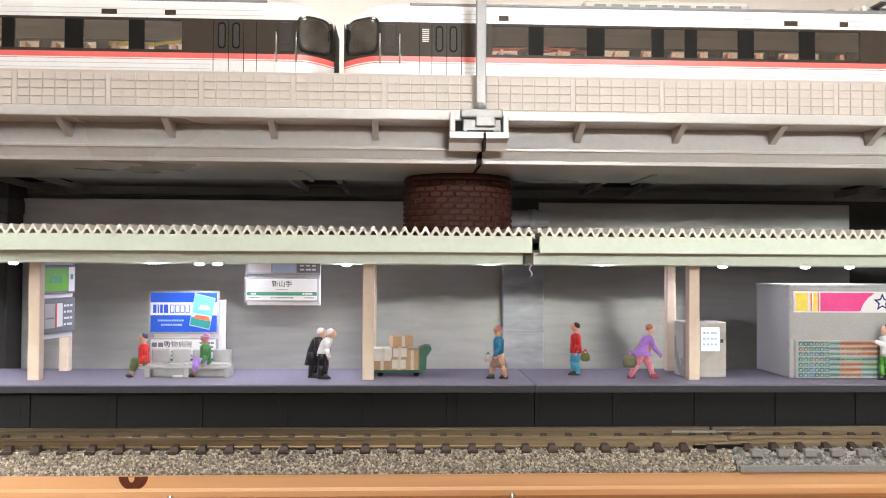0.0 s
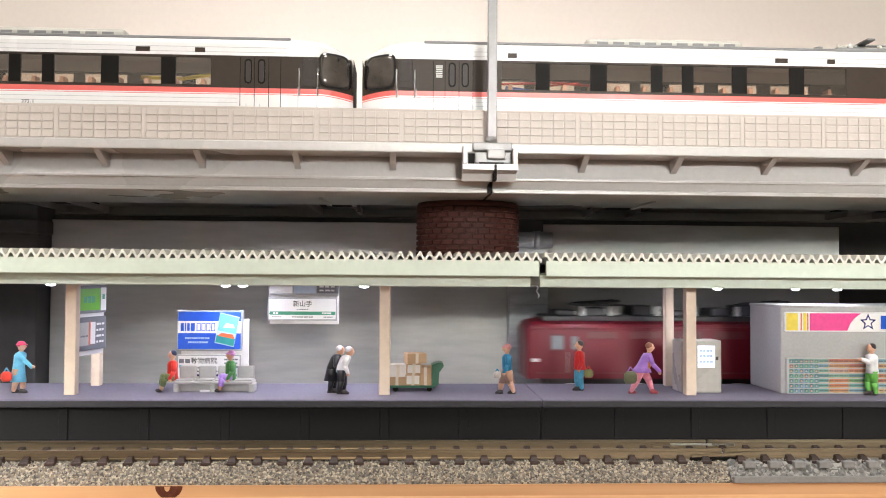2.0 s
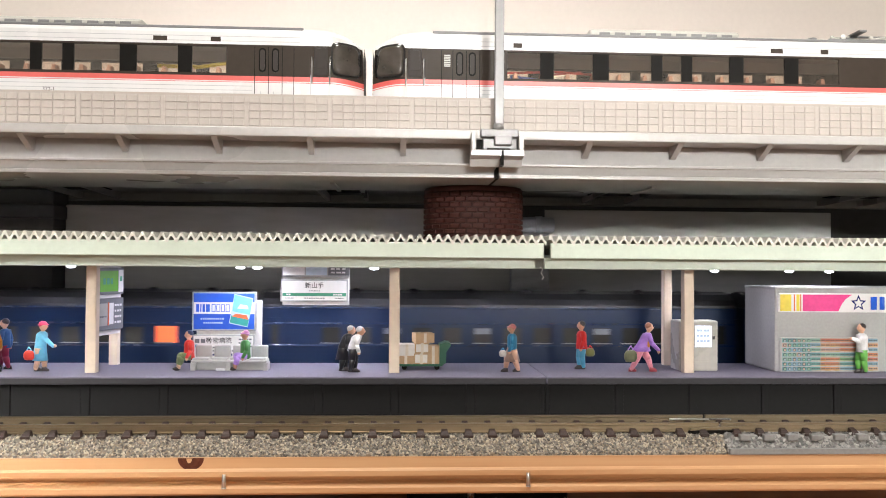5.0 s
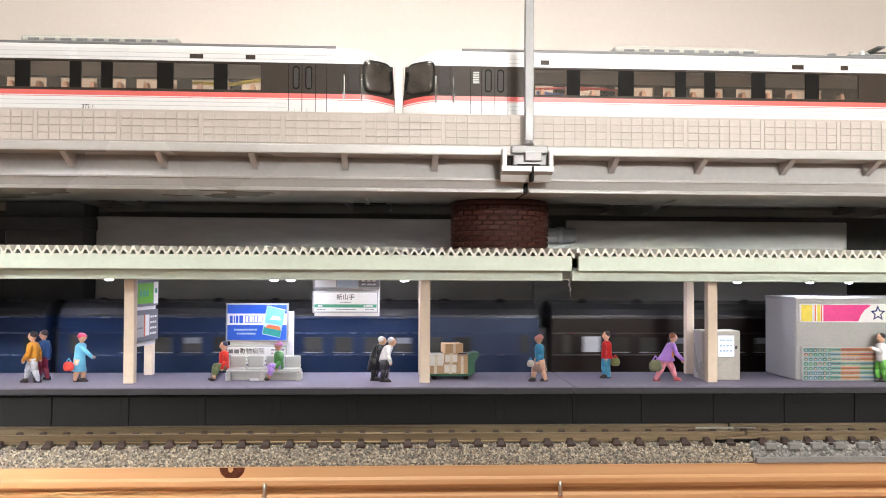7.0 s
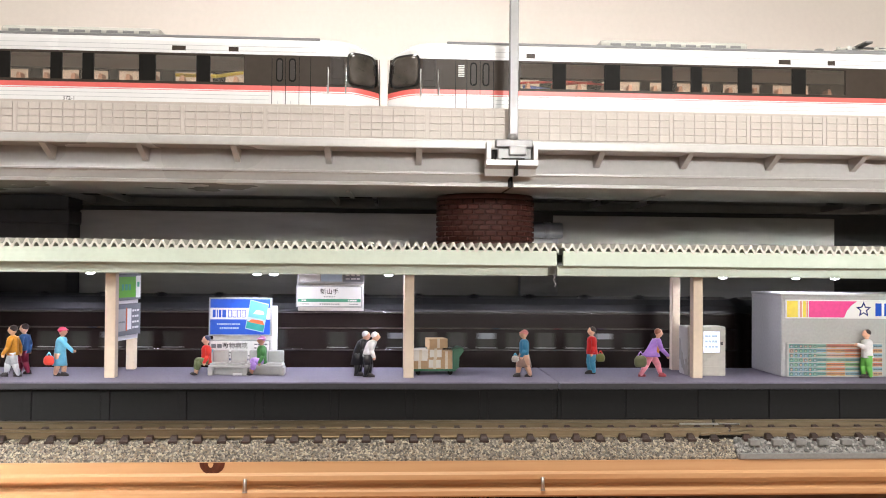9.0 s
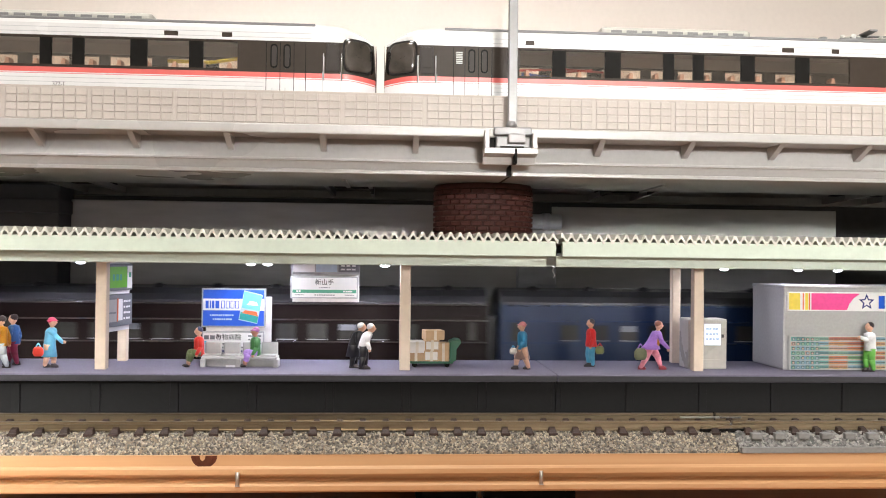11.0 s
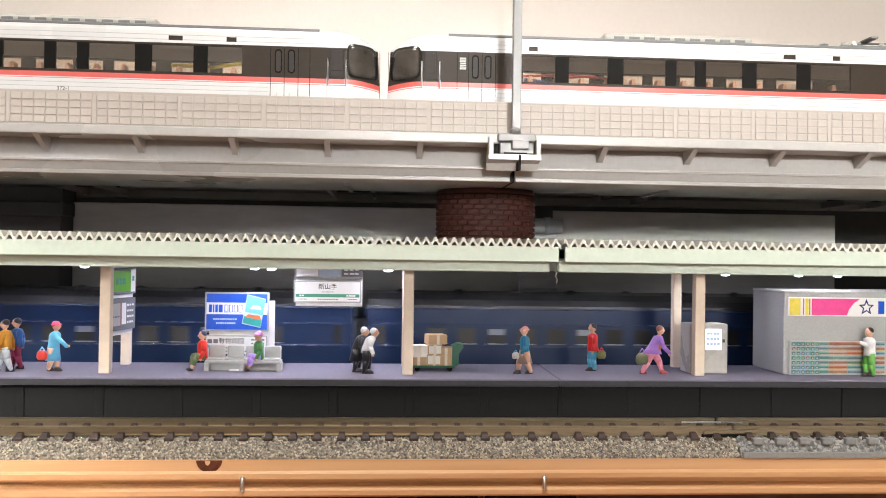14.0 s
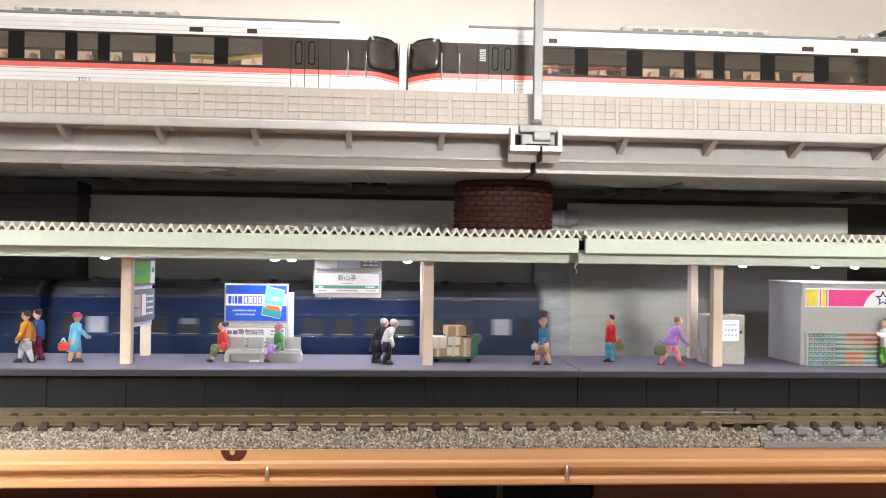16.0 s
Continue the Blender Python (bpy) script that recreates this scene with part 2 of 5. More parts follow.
M = {
    "cream_wall": mat("cream_wall_paint", (0.82, 0.77, 0.715), 0.85, grain=0.02, scale=400, bump=0.1, stain=0.03, stain_scale=6),
    "room_white": mat("room_plaster", (0.55, 0.53, 0.49), 0.9, grain=0.03, scale=60, stain_scale=3),
    "floor_dark": mat("room_floor", (0.20, 0.13, 0.08), 0.6, grain=0.1, scale=40, stain_scale=4),
    "pine": wood("pine_board", (0.60, 0.345, 0.165), (0.51, 0.26, 0.11)),
    "red_wood": wood("reddish_wood", (0.42, 0.17, 0.07), (0.30, 0.10, 0.04)),
    "knot": mat("dark_knot", (0.09, 0.026, 0.013), 0.7, spec=0.15, grain=0.3, scale=900, stain=0.2, stain_scale=300),
    "knot_ring": mat("knot_ring_wood", (0.11, 0.033, 0.016), 0.65, spec=0.15, grain=0.3, scale=900, stain=0.2, stain_scale=300),
    "steel": mat("steel", (0.55, 0.54, 0.52), 0.3, 1.0, grain=0.1, scale=1500),
    "rail": mat("nickel_rail", (0.27, 0.215, 0.145), 0.38, 1.0, grain=0.12, scale=400, stain=0.15, stain_scale=90, stretch=(0.2, 1, 1)),
    "sleeper": mat("brown_sleeper_plastic", (0.032, 0.015, 0.010), 0.55, grain=0.15, scale=1500, bump=0.2, vary=0.25),
    "clip": mat("grey_clip_plastic", (0.21, 0.21, 0.20), 0.55, grain=0.1, scale=1500, vary=0.15),
    "ballast": speckled("tan_ballast", [(0.104, 0.094, 0.078), (0.209, 0.189, 0.157), (0.334, 0.303, 0.251), (0.271, 0.219, 0.157), (0.167, 0.157, 0.136), (0.480, 0.418, 0.313)], 2600),
    "grain": speckled("ballast_grain", [(0.094, 0.084, 0.072), (0.209, 0.189, 0.162), (0.345, 0.313, 0.261), (0.281, 0.229, 0.167), (0.157, 0.146, 0.131), (0.522, 0.460, 0.355)], 1, islands=True),
    "ballast_grey": speckled("grey_ballast", [(0.136, 0.136, 0.131), (0.251, 0.245, 0.235), (0.313, 0.303, 0.281), (0.199, 0.189, 0.177)], 1500),
    "grain_grey": speckled("grey_ballast_grain", [(0.146, 0.146, 0.141), (0.261, 0.255, 0.245), (0.355, 0.345, 0.323), (0.209, 0.199, 0.189)], 1, islands=True),
    "platform_top": mat("platform_asphalt_grey", (0.125, 0.114, 0.155), 0.75, grain=0.16, scale=1800, bump=0.3, stain=0.12, stain_scale=120),
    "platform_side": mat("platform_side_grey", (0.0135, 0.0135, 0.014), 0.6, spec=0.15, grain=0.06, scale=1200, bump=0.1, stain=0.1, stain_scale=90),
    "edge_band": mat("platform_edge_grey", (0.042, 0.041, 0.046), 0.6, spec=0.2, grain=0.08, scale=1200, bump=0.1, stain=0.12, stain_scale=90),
    "post": mat("cream_post_plastic", (0.66, 0.55, 0.43), 0.5, grain=0.04, scale=900, stain=0.05, stain_scale=200),
    "canopy": mat("pale_green_plastic", (0.50, 0.575, 0.49), 0.5, grain=0.04, scale=900, bump=0.06, stain=0.05, stain_scale=100),
    "roof_sheet": mat("corrugated_roof_plastic", (0.56, 0.56, 0.50), 0.55, grain=0.05, scale=900, bump=0.06, stain=0.07, stain_scale=150),
    "concrete": mat("grey_concrete_card", (0.47, 0.475, 0.45), 0.8, grain=0.10, scale=300, bump=0.3, stain=0.22, stain_scale=30, stretch=(0.25, 1, 1.6)),
    # Near-black copy of the concrete: shade is put into its colour.
    "concrete_shaded": mat("dark_concrete", (0.06, 0.06, 0.06), 0.8, grain=0.1, scale=300, stain=0.15, stain_scale=40),
    "pier": mat("weathered_pier", (0.36, 0.38, 0.40), 0.40, 0.0, grain=0.22, scale=260, bump=0.4, stain=0.25, stain_scale=110, stretch=(0.5, 1, 1.8)),
    "viaduct": mat("viaduct_grey_plastic", (0.42, 0.41, 0.395), 0.30, grain=0.04, scale=900, bump=0.05, stain=0.04, stain_scale=14),
    "parapet": mat("parapet_beige_plastic", (0.41, 0.365, 0.325), 0.55, grain=0.04, scale=1200, bump=0.06, stain=0.04, stain_scale=60),
    "tile": mat("parapet_tile_plastic", (0.435, 0.39, 0.35), 0.5, grain=0.05, scale=1400, bump=0.08, stain=0.04, stain_scale=60, vary=0.03),
    "soffit": mat("viaduct_underside", (0.36, 0.36, 0.345), 0.6, grain=0.06, scale=600, stain=0.1, stain_scale=50),
    "mast": mat("mast_grey_plastic", (0.19, 0.19, 0.19), 0.35, grain=0.05, scale=900, stain=0.08, stain_scale=120),
    "brick": mat("dark_red_brick", (0.082, 0.027, 0.021), 0.55, spec=0.12, grain=0.12, scale=1500, bump=0.25, stain=0.12, stain_scale=300, vary=0.12),
    "mortar": mat("brick_joint", (0.045, 0.017, 0.014), 0.7, grain=0.1, scale=1500),
    "white_body": mat("train_white_paint", (0.66, 0.66, 0.655), 0.3, grain=0.015, scale=900, stain=0.02, stain_scale=50, coat=0.3),
    "grey_line": mat("train_grey_line", (0.42, 0.43, 0.44), 0.4),
    "stripe": mat("train_red_stripe", (0.62, 0.10, 0.085), 0.35, grain=0.02, coat=0.2),
    "black_band": mat("train_dark_band", (0.040, 0.030, 0.023), 0.36, spec=0.10, grain=0.06, scale=600, stain=0.05),
    "door_grey": mat("train_door_grey", (0.045, 0.038, 0.034), 0.4, spec=0.08, grain=0.05, scale=600),
    "black_gloss": mat("black_gloss", (0.010, 0.010, 0.011), 0.06, grain=0.05, coat=1.0),
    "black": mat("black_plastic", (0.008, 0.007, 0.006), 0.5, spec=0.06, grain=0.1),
    "roof_grey": mat("train_roof_grey", (0.17, 0.17, 0.17), 0.5, grain=0.06, scale=900, stain=0.06),
    "aircon": mat("roof_unit_grey", (0.42, 0.41, 0.37), 0.45, grain=0.05),
    "seat": mat("seat_tan_plastic", (0.55, 0.30, 0.20), 0.5, grain=0.05),
    "interior": mat("train_interior", (0.45, 0.34, 0.25), 0.6, grain=0.08),
    "streak_yellow": mat("yellow_wire", (0.62, 0.48, 0.03), 0.4),
    "streak_red": mat("red_wire", (0.55, 0.05, 0.04), 0.4),
    "streak_blue": mat("blue_wire", (0.05, 0.10, 0.40), 0.4),
    # Brown tone and blotches stand in for reflections in the windscreen.
    "cab_glass": mat("cab_glass", (0.050, 0.042, 0.036), 0.05, grain=0.3, scale=250, stain=0.5, stain_scale=160, coat=1.0),
    "cab_pane": mat("grey_cab_pane", (0.20, 0.21, 0.22), 0.12, spec=0.4, grain=0.1, stain=0.2, stain_scale=120),
    "glass": pane_glass("tinted_window", (0.95, 0.90, 0.85), ior=1.9),
    "loco_red": mat("loco_red_paint", (0.125, 0.006, 0.014), 0.42, spec=0.3, grain=0.05, stain=0.08, stain_scale=80),
    "loco_dark": mat("loco_dark_red", (0.10, 0.012, 0.016), 0.5),
    "blue_body": mat("coach_blue_paint", (0.0042, 0.0135, 0.041), 0.38, spec=0.2, grain=0.05, stain=0.08, stain_scale=60),
    "brown_body": mat("coach_brown_paint", (0.009, 0.0052, 0.0046), 0.42, spec=0.10, grain=0.05, stain=0.08, stain_scale=60),
    # Trims: body colours lightened for the lit lines along the coach, plus gloss.
    "blue_trim": mat("coach_blue_trim", (0.010, 0.024, 0.065), 0.18, spec=0.8, coat=0.6),
    "brown_trim": mat("coach_brown_trim", (0.020, 0.014, 0.013), 0.18, spec=0.8, coat=0.6),
    "sill": mat("bright_window_sill", (0.20, 0.21, 0.21), 0.3, metal=0.4),
    "coach_roof": mat("coach_roof_dark", (0.014, 0.014, 0.016), 0.5, spec=0.4, grain=0.08, stain=0.1),
    "coach_window": mat("coach_window_glass", (0.035, 0.035, 0.031), 0.12, grain=0.1, stain=0.2, stain_scale=90, vary=0.5),
    "white_plate": mat("white_plate", (0.75, 0.76, 0.78), 0.4),
    "orange": glow("orange_lamp", (1.0, 0.17, 0.05), 0.45),
    "lavatory_pane": mat("lavatory_pane", (0.30, 0.31, 0.33), 0.3),
    "underframe": mat("underframe_black", (0.018, 0.018, 0.018), 0.6),
    "insulator": mat("white_insulator", (0.62, 0.62, 0.60), 0.3),
    "bench": mat("bench_grey_plastic", (0.43, 0.43, 0.42), 0.5, grain=0.05, stain=0.06, stain_scale=200),
    "shop": mat("shop_grey_plastic", (0.40, 0.40, 0.40), 0.6, grain=0.06, scale=1500, bump=0.1, stain=0.05, stain_scale=100),
    "vending": mat("vending_ivory", (0.46, 0.44, 0.40), 0.3, grain=0.05, stain=0.08, stain_scale=150),
    "vending_dark": mat("vending_dark", (0.05, 0.05, 0.055), 0.4),
    "paper": mat("white_print", (0.80, 0.80, 0.80), 0.35, grain=0.01),
    "sign_grey": mat("sign_frame_grey", (0.40, 0.42, 0.43), 0.4),
    "sign_green": mat("sign_green", (0.06, 0.33, 0.20), 0.4),
    "lime": mat("lime_print", (0.13, 0.44, 0.03), 0.4),
    "ink": mat("black_ink", (0.012, 0.012, 0.014), 0.5),
    "ink_grey": mat("grey_ink", (0.17, 0.18, 0.20), 0.5),
    "ad_blue": mat("advert_blue", (0.015, 0.10, 0.60), 0.3),
    "ad_navy": mat("advert_navy", (0.02, 0.03, 0.18), 0.3),
    "ad_sky": mat("advert_sky", (0.16, 0.52, 0.66), 0.3),
    "ad_teal": mat("advert_teal", (0.03, 0.34, 0.30), 0.3),
    "ad_orange": mat("advert_orange", (0.75, 0.16, 0.06), 0.3),
    "pale_blue": mat("pale_blue_print", (0.48, 0.60, 0.72), 0.4),
    "pink": mat("magenta_print", (0.82, 0.06, 0.29), 0.35),
    "yellow": mat("yellow_print", (0.82, 0.66, 0.08), 0.35),
    "carton": mat("brown_carton", (0.44, 0.29, 0.16), 0.7, grain=0.08, scale=700, vary=0.12),
    "carton_white": mat("white_carton", (0.66, 0.63, 0.58), 0.7, grain=0.06),
    "cart_green": mat("dark_green_plastic", (0.012, 0.10, 0.045), 0.4),
    "tape": mat("pale_tape", (0.60, 0.53, 0.42), 0.4),
    "led": glow("white_led", (0.82, 0.88, 1.0), 14.0),
    "display": glow("lit_display", (0.80, 0.86, 1.0), 0.55),
    "led_strip": mat("led_strip_white", (0.55, 0.55, 0.55), 0.4),
}
PRINTS = {}


def paint(rgb, rough=0.38):
    """Hand paint on small figures and packets: one material a colour."""
    if rgb not in PRINTS:
        PRINTS[rgb] = mat("figure_paint", rgb, rough, grain=0.12, scale=1800, stain=0.15, stain_scale=500)
    return PRINTS[rgb]


# ---------- mesh helpers (millimetres) ----------
def quad_box(bm, x0, x1, y0, y1, z0, z1, mi=0, bevel=0.0):
    vs = [bm.verts.new(p) for p in ((x0, y0, z0), (x1, y0, z0), (x1, y1, z0), (x0, y1, z0), (x0, y0, z1), (x1, y0, z1), (x1, y1, z1), (x0, y1, z1))]
    fs = [bm.faces.new([vs[i] for i in f]) for f in ((3, 2, 1, 0), (4, 5, 6, 7), (0, 1, 5, 4), (1, 2, 6, 5), (2, 3, 7, 6), (3, 0, 4, 7))]
    for f in fs:
        f.material_index = mi
    if bevel:
        es = {e for f in fs for e in f.edges}
        r = bmesh.ops.bevel(bm, geom=list(es), offset=bevel, segments=2, affect="EDGES", profile=0.5, clamp_overlap=True)
        for f in r["faces"]:
            f.material_index = mi
    return vs


def box(x0, x1, y0, y1, z0, z1, bevel=0.0):
    bm = bmesh.new()
    quad_box(bm, x0, x1, y0, y1, z0, z1, 0, bevel)
    return bm


def prism(profile, x0, x1, bm=None, mi=0):
    """A profile of (y, z) points carried along x."""
    bm = bm or bmesh.new()
    a = [bm.verts.new((x0, y, z)) for y, z in profile]
    b = [bm.verts.new((x1, y, z)) for y, z in profile]
    n = len(profile)
    fs = [bm.faces.new((a[i], a[(i + 1) % n], b[(i + 1) % n], b[i])) for i in range(n)]
    fs += [bm.faces.new(a[::-1]), bm.faces.new(b)]
    for f in fs:
        f.material_index = mi
    bmesh.ops.recalc_face_normals(bm, faces=fs)
    return bm


def slab(outline, y0, y1, bm=None, mi=0):
    """An outline of (x, z) points carried along y."""
    bm = bm or bmesh.new()
    a = [bm.verts.new((x, y0, z)) for x, z in outline]
    b = [bm.verts.new((x, y1, z)) for x, z in outline]
    n = len(outline)
    fs = [bm.faces.new((a[i], a[(i + 1) % n], b[(i + 1) % n], b[i])) for i in range(n)]
    fs += [bm.faces.new(a[::-1]), bm.faces.new(b)]
    for f in fs:
        f.material_index = mi
    bmesh.ops.recalc_face_normals(bm, faces=fs)
    return bm


def tube(p, q, r, r2=None, n=10, bm=None, mi=0, squash=1.0):
    """A rod or cone from p to q, capped."""
    bm = bm or bmesh.new()
    p, q = Vector(p), Vector(q)
    d = (q - p).normalized()
    u = d.orthogonal().normalized()
    if abs(d.z) > 0.9:
        u = (Vector((1, 0, 0)) - d * d.x).normalized()
    v = d.cross(u)
    r2 = r if r2 is None else r2
    rings = []
    for c, rr in ((p, r), (q, r2)):
        rings.append([bm.verts.new(c + rr * (math.cos(2 * math.pi * i / n) * u + squash * math.sin(2 * math.pi * i / n) * v)) for i in range(n)])
    fs = [bm.faces.new((rings[0][i], rings[0][(i + 1) % n], rings[1][(i + 1) % n], rings[1][i])) for i in range(n)]
    for f in fs:
        f.smooth = True
    fs += [bm.faces.new(rings[0][::-1]), bm.faces.new(rings[1])]
    for f in fs:
        f.material_index = mi
    bmesh.ops.recalc_face_normals(bm, faces=fs)
    return bm


def blob(c, rx, ry, rz, bm=None, mi=0, n=10, m=7):
    """An ellipsoid."""
    bm = bm or bmesh.new()
    top, bot = bm.verts.new((c[0], c[1], c[2] + rz)), bm.verts.new((c[0], c[1], c[2] - rz))
    rings = []
    for j in range(1, m):
        a = math.pi * j / m
        rings.append([bm.verts.new((c[0] + rx * math.sin(a) * math.cos(2 * math.pi * i / n), c[1] + ry * math.sin(a) * math.sin(2 * math.pi * i / n), c[2] + rz * math.cos(a))) for i in range(n)])
    fs = []
    for i in range(n):
        k = (i + 1) % n
        fs.append(bm.faces.new((top, rings[0][i], rings[0][k])))
        fs.append(bm.faces.new((bot, rings[-1][k], rings[-1][i])))
        for j in range(m - 2):
            fs.append(bm.faces.new((rings[j][i], rings[j + 1][i], rings[j + 1][k], rings[j][k])))
    for f in fs:
        f.material_index, f.smooth = mi, True
    return bm


def loft(rings, bm=None, mi=0, smooth=True, cap=True):
    """Closed rings of (x, y, z) points joined one after another."""
    bm = bm or bmesh.new()
    vs = [[bm.verts.new(p) for p in r] for r in rings]
    n = len(rings[0])
    fs = [bm.faces.new((a[i], a[(i + 1) % n], b[(i + 1) % n], b[i])) for a, b in zip(vs, vs[1:]) for i in range(n)]
    for f in fs:
        f.smooth = smooth
    if cap:
        fs += [bm.faces.new(vs[0][::-1]), bm.faces.new(vs[-1])]
    for f in fs:
        f.material_index = mi
    bmesh.ops.recalc_face_normals(bm, faces=fs)
    return bm


def wire(points, r, n=6, bm=None):
    bm = bm or bmesh.new()
    for a, b in zip(points, points[1:]):
        tube(a, b, r, r, n, bm)
    return bm


def mesh_of(name, bm):
    for v in bm.verts:
        v.co *= MM
    me = bpy.data.meshes.new(name)
    bm.to_mesh(me)
    bm.free()
    return me


def part(name, bm, material, parent, label="", kind=""):
    """One mesh object under a thing or a part; material may be a list."""
    ob = new(name, mesh_of(name, bm))
    for m in material if isinstance(material, (list, tuple)) else [material]:
        ob.data.materials.append(m)
    ob.parent = parent
    return tagged(ob, label, kind=kind)


def twin(ob, x, y, z, parent=None):
    """Another object on the same mesh, placed in the parent's space."""
    o = new(ob.name.split(".")[0], ob.data)
    o.parent = parent or ob.parent
    o.location = (x * MM, y * MM, z * MM)
    return o


def thing(name, x, y, z, label, category, group="", rz=0.0):
    ob = new(name)
    ob.empty_display_size = 0.005
    ob.matrix_basis = pose(x * MM, y * MM, z * MM, 0, 0, rz)
    return tagged(ob, label, category, group)


def solid(name, bm, material, label, category, x=0, y=0, z=0, group="", kind=""):
    """A thing that is one mesh."""
    ob = new(name, mesh_of(name, bm))
    for m in material if isinstance(material, (list, tuple)) else [material]:
        ob.data.materials.append(m)
    ob.location = (x * MM, y * MM, z * MM)
    return tagged(ob, label, category, group, kind)


def lettering(text, size, x, y, z, material, parent, name="lettering", centre=True):
    """Writing on an upright face that looks towards -y; size in millimetres."""
    cu = bpy.data.curves.new(name, "FONT")
    cu.body, cu.size, cu.offset = text, size * MM, 0.007 * size * MM
    cu.align_x, cu.align_y = ("CENTER" if centre else "LEFT"), "CENTER"
    tmp = bpy.data.objects.new(name, cu)
    scene.collection.objects.link(tmp)
    me = bpy.data.meshes.new_from_object(tmp.evaluated_get(bpy.context.evaluated_depsgraph_get()))
    bpy.data.objects.remove(tmp)
    ob = new(name, me)
    me.materials.clear()
    me.materials.append(material)
    ob.parent = parent
    ob.matrix_basis = pose(x * MM, y * MM, z * MM, 90, 0, 0)
    return ob


# ---------- room shell ----------
def room():
    x0, x1, y0, y1, z0, z1 = -1900, 2100, -1700, 420, -720, 1800
    for name, b, m in (
        ("wall_back", (x0, x1, y1, y1 + 80, z0, z1), "cream_wall"), ("wall_front", (x0, x1, y0 - 80, y0, z0, z1), "room_white"),
        ("wall_west", (x0 - 80, x0, y0 - 80, y1 + 80, z0, z1), "room_white"), ("wall_east", (x1, x1 + 80, y0 - 80, y1 + 80, z0, z1), "room_white"),
        ("floor", (x0 - 80, x1 + 80, y0 - 80, y1 + 80, z0 - 80, z0), "floor_dark"), ("ceiling", (x0 - 80, x1 + 80, y0 - 80, y1 + 80, z1, z1 + 80), "room_white"),
    ):
        solid(name, box(*b), M[m], "plain painted room surface closing the place" if name != "floor" else "dark brown room floor", "room", kind="structure")


def shelf():
    t = thing("wooden_shelf", 0, 154.6, 0.98, "orange pine shelf board with a grooved front edge", "shelf")
    prof = [(0, 0), (-0.1, -2.15), (-0.35, -2.35), (-0.55, -2.7), (-0.55, -3.7), (-0.3, -4.1), (1.5, -4.4), (2.0, -5.2), (1.4, -5.55), (-0.6, -5.65), (-1.0, -6.0), (-1.1, -6.9), (-0.8, -7.3), (0.5, -7.4), (230, -7.4), (230, 0)]
    part("board", prism(prof, -1700, 1900), M["pine"], t)
    # the half round knot that the board's top edge cuts through
    def half_disc(cx, rx, rz, y, top):
        return slab([(cx + rx * math.cos(a * math.pi / 18), top - rz * math.sin(a * math.pi / 18)) for a in range(19)], y - 0.04, y + 0.02)
    part("knot", half_disc(-46.3, 2.6, 2.45, -0.1, -0.02), M["knot"], t, "dark brown knot in the pine")
    part("knot_ring", half_disc(-46.3, 1.7, 1.75, -0.14, -0.05), M["knot_ring"], t)
    part("knot_core", half_disc(-46.6, 0.55, 0.95, -0.18, -0.08), M["pine"], t)
    for x in (-39.5, 22.0):
        n = thing("steel_pin", x, 153.7, -3.7, "small bright steel pin in the shelf's groove", "pin", "pins along the shelf")
        part("shaft", tube((0, 0, 1.5), (0, -0.3, -1.1), 0.42, 0.42, 10), M["steel"], n)
        part("head", tube((0, -0.3, -1.1), (0, -0.32, -1.3), 0.55, 0.5, 10), M["steel"], n)
    w = thing("lower_shelf", 0, 140, -22, "reddish wooden shelf below the layout", "shelf")
    part("board", box(-1700, 1900, -58, 200, -6, 0, 0.8), M["red_wood"], w)
    part("edge_strip", box(-1700, 1900, -61, -58.1, -7, 0.3, 0.6), M["pine"], w)
    d = thing("black_device", 20, 208, -22, "low black plastic box with a steel rod", "device")
    part("casing", box(-22, 19, -12, 12, 0, 7.5, 1.5), M["black"], d)
    part("rod", tube((-6, -12.5, 1), (-6, -12.5, 8), 0.9, 0.9, 10), M["steel"], d)
    for x in (-1500, 0, 1600):
        b = thing("shelf_leg", x, 300, -720, "pine leg under the shelf board", "leg", "shelf legs")
        part("post", box(-20, 20, -20, 20, 0, 692, 2), M["pine"], b)
        part("upper_post", box(-20, 20, -20, 20, 698, 713.4, 1), M["pine"], b)


# ---------- front track ----------
def octa(verts, faces, c, r, rnd):
    i = len(verts)
    a, b = rnd.uniform(0, 6.28), rnd.uniform(-0.6, 0.6)
    m = Euler((a, b, a * 1.7)).to_matrix()
    for p in ((1, 0, 0), (-1, 0, 0), (0, 1, 0), (0, -1, 0), (0, 0, 0.8), (0, 0, -0.8)):
        q = m @ Vector(p) * r * rnd.uniform(0.75, 1.25)
        verts.append(((c[0] + q.x) * MM, (c[1] + q.y) * MM, (c[2] + q.z) * MM))
    faces += [(i + p, i + q, i + s) for p, q, s in ((0, 2, 4), (2, 1, 4), (1, 3, 4), (3, 0, 4), (2, 0, 5), (1, 2, 5), (3, 1, 5), (0, 3, 5))]


def grains(name, count, x0, x1, places, r, material, parent, seed):
    rnd = random.Random(seed)
    verts, faces = [], []
    for _ in range(count):
        y, z = places(rnd)
        octa(verts, faces, (rnd.uniform(x0, x1), y, z), r * rnd.uniform(0.55, 1.2), rnd)
    me = bpy.data.meshes.new(name)
    me.from_pydata(verts, [], faces)
    me.materials.append(material)
    ob = new(name, me)
    ob.parent = parent
    return tagged(ob, kind="stuff")


RAIL = [(-0.5, 0), (0.5, 0), (0.5, 0.25), (0.18, 0.4), (0.18, 1.35), (0.42, 1.5), (0.42, 1.95), (-0.42, 1.95), (-0.42, 1.5), (-0.18, 1.35), (-0.18, 0.4), (-0.5, 0.25)]


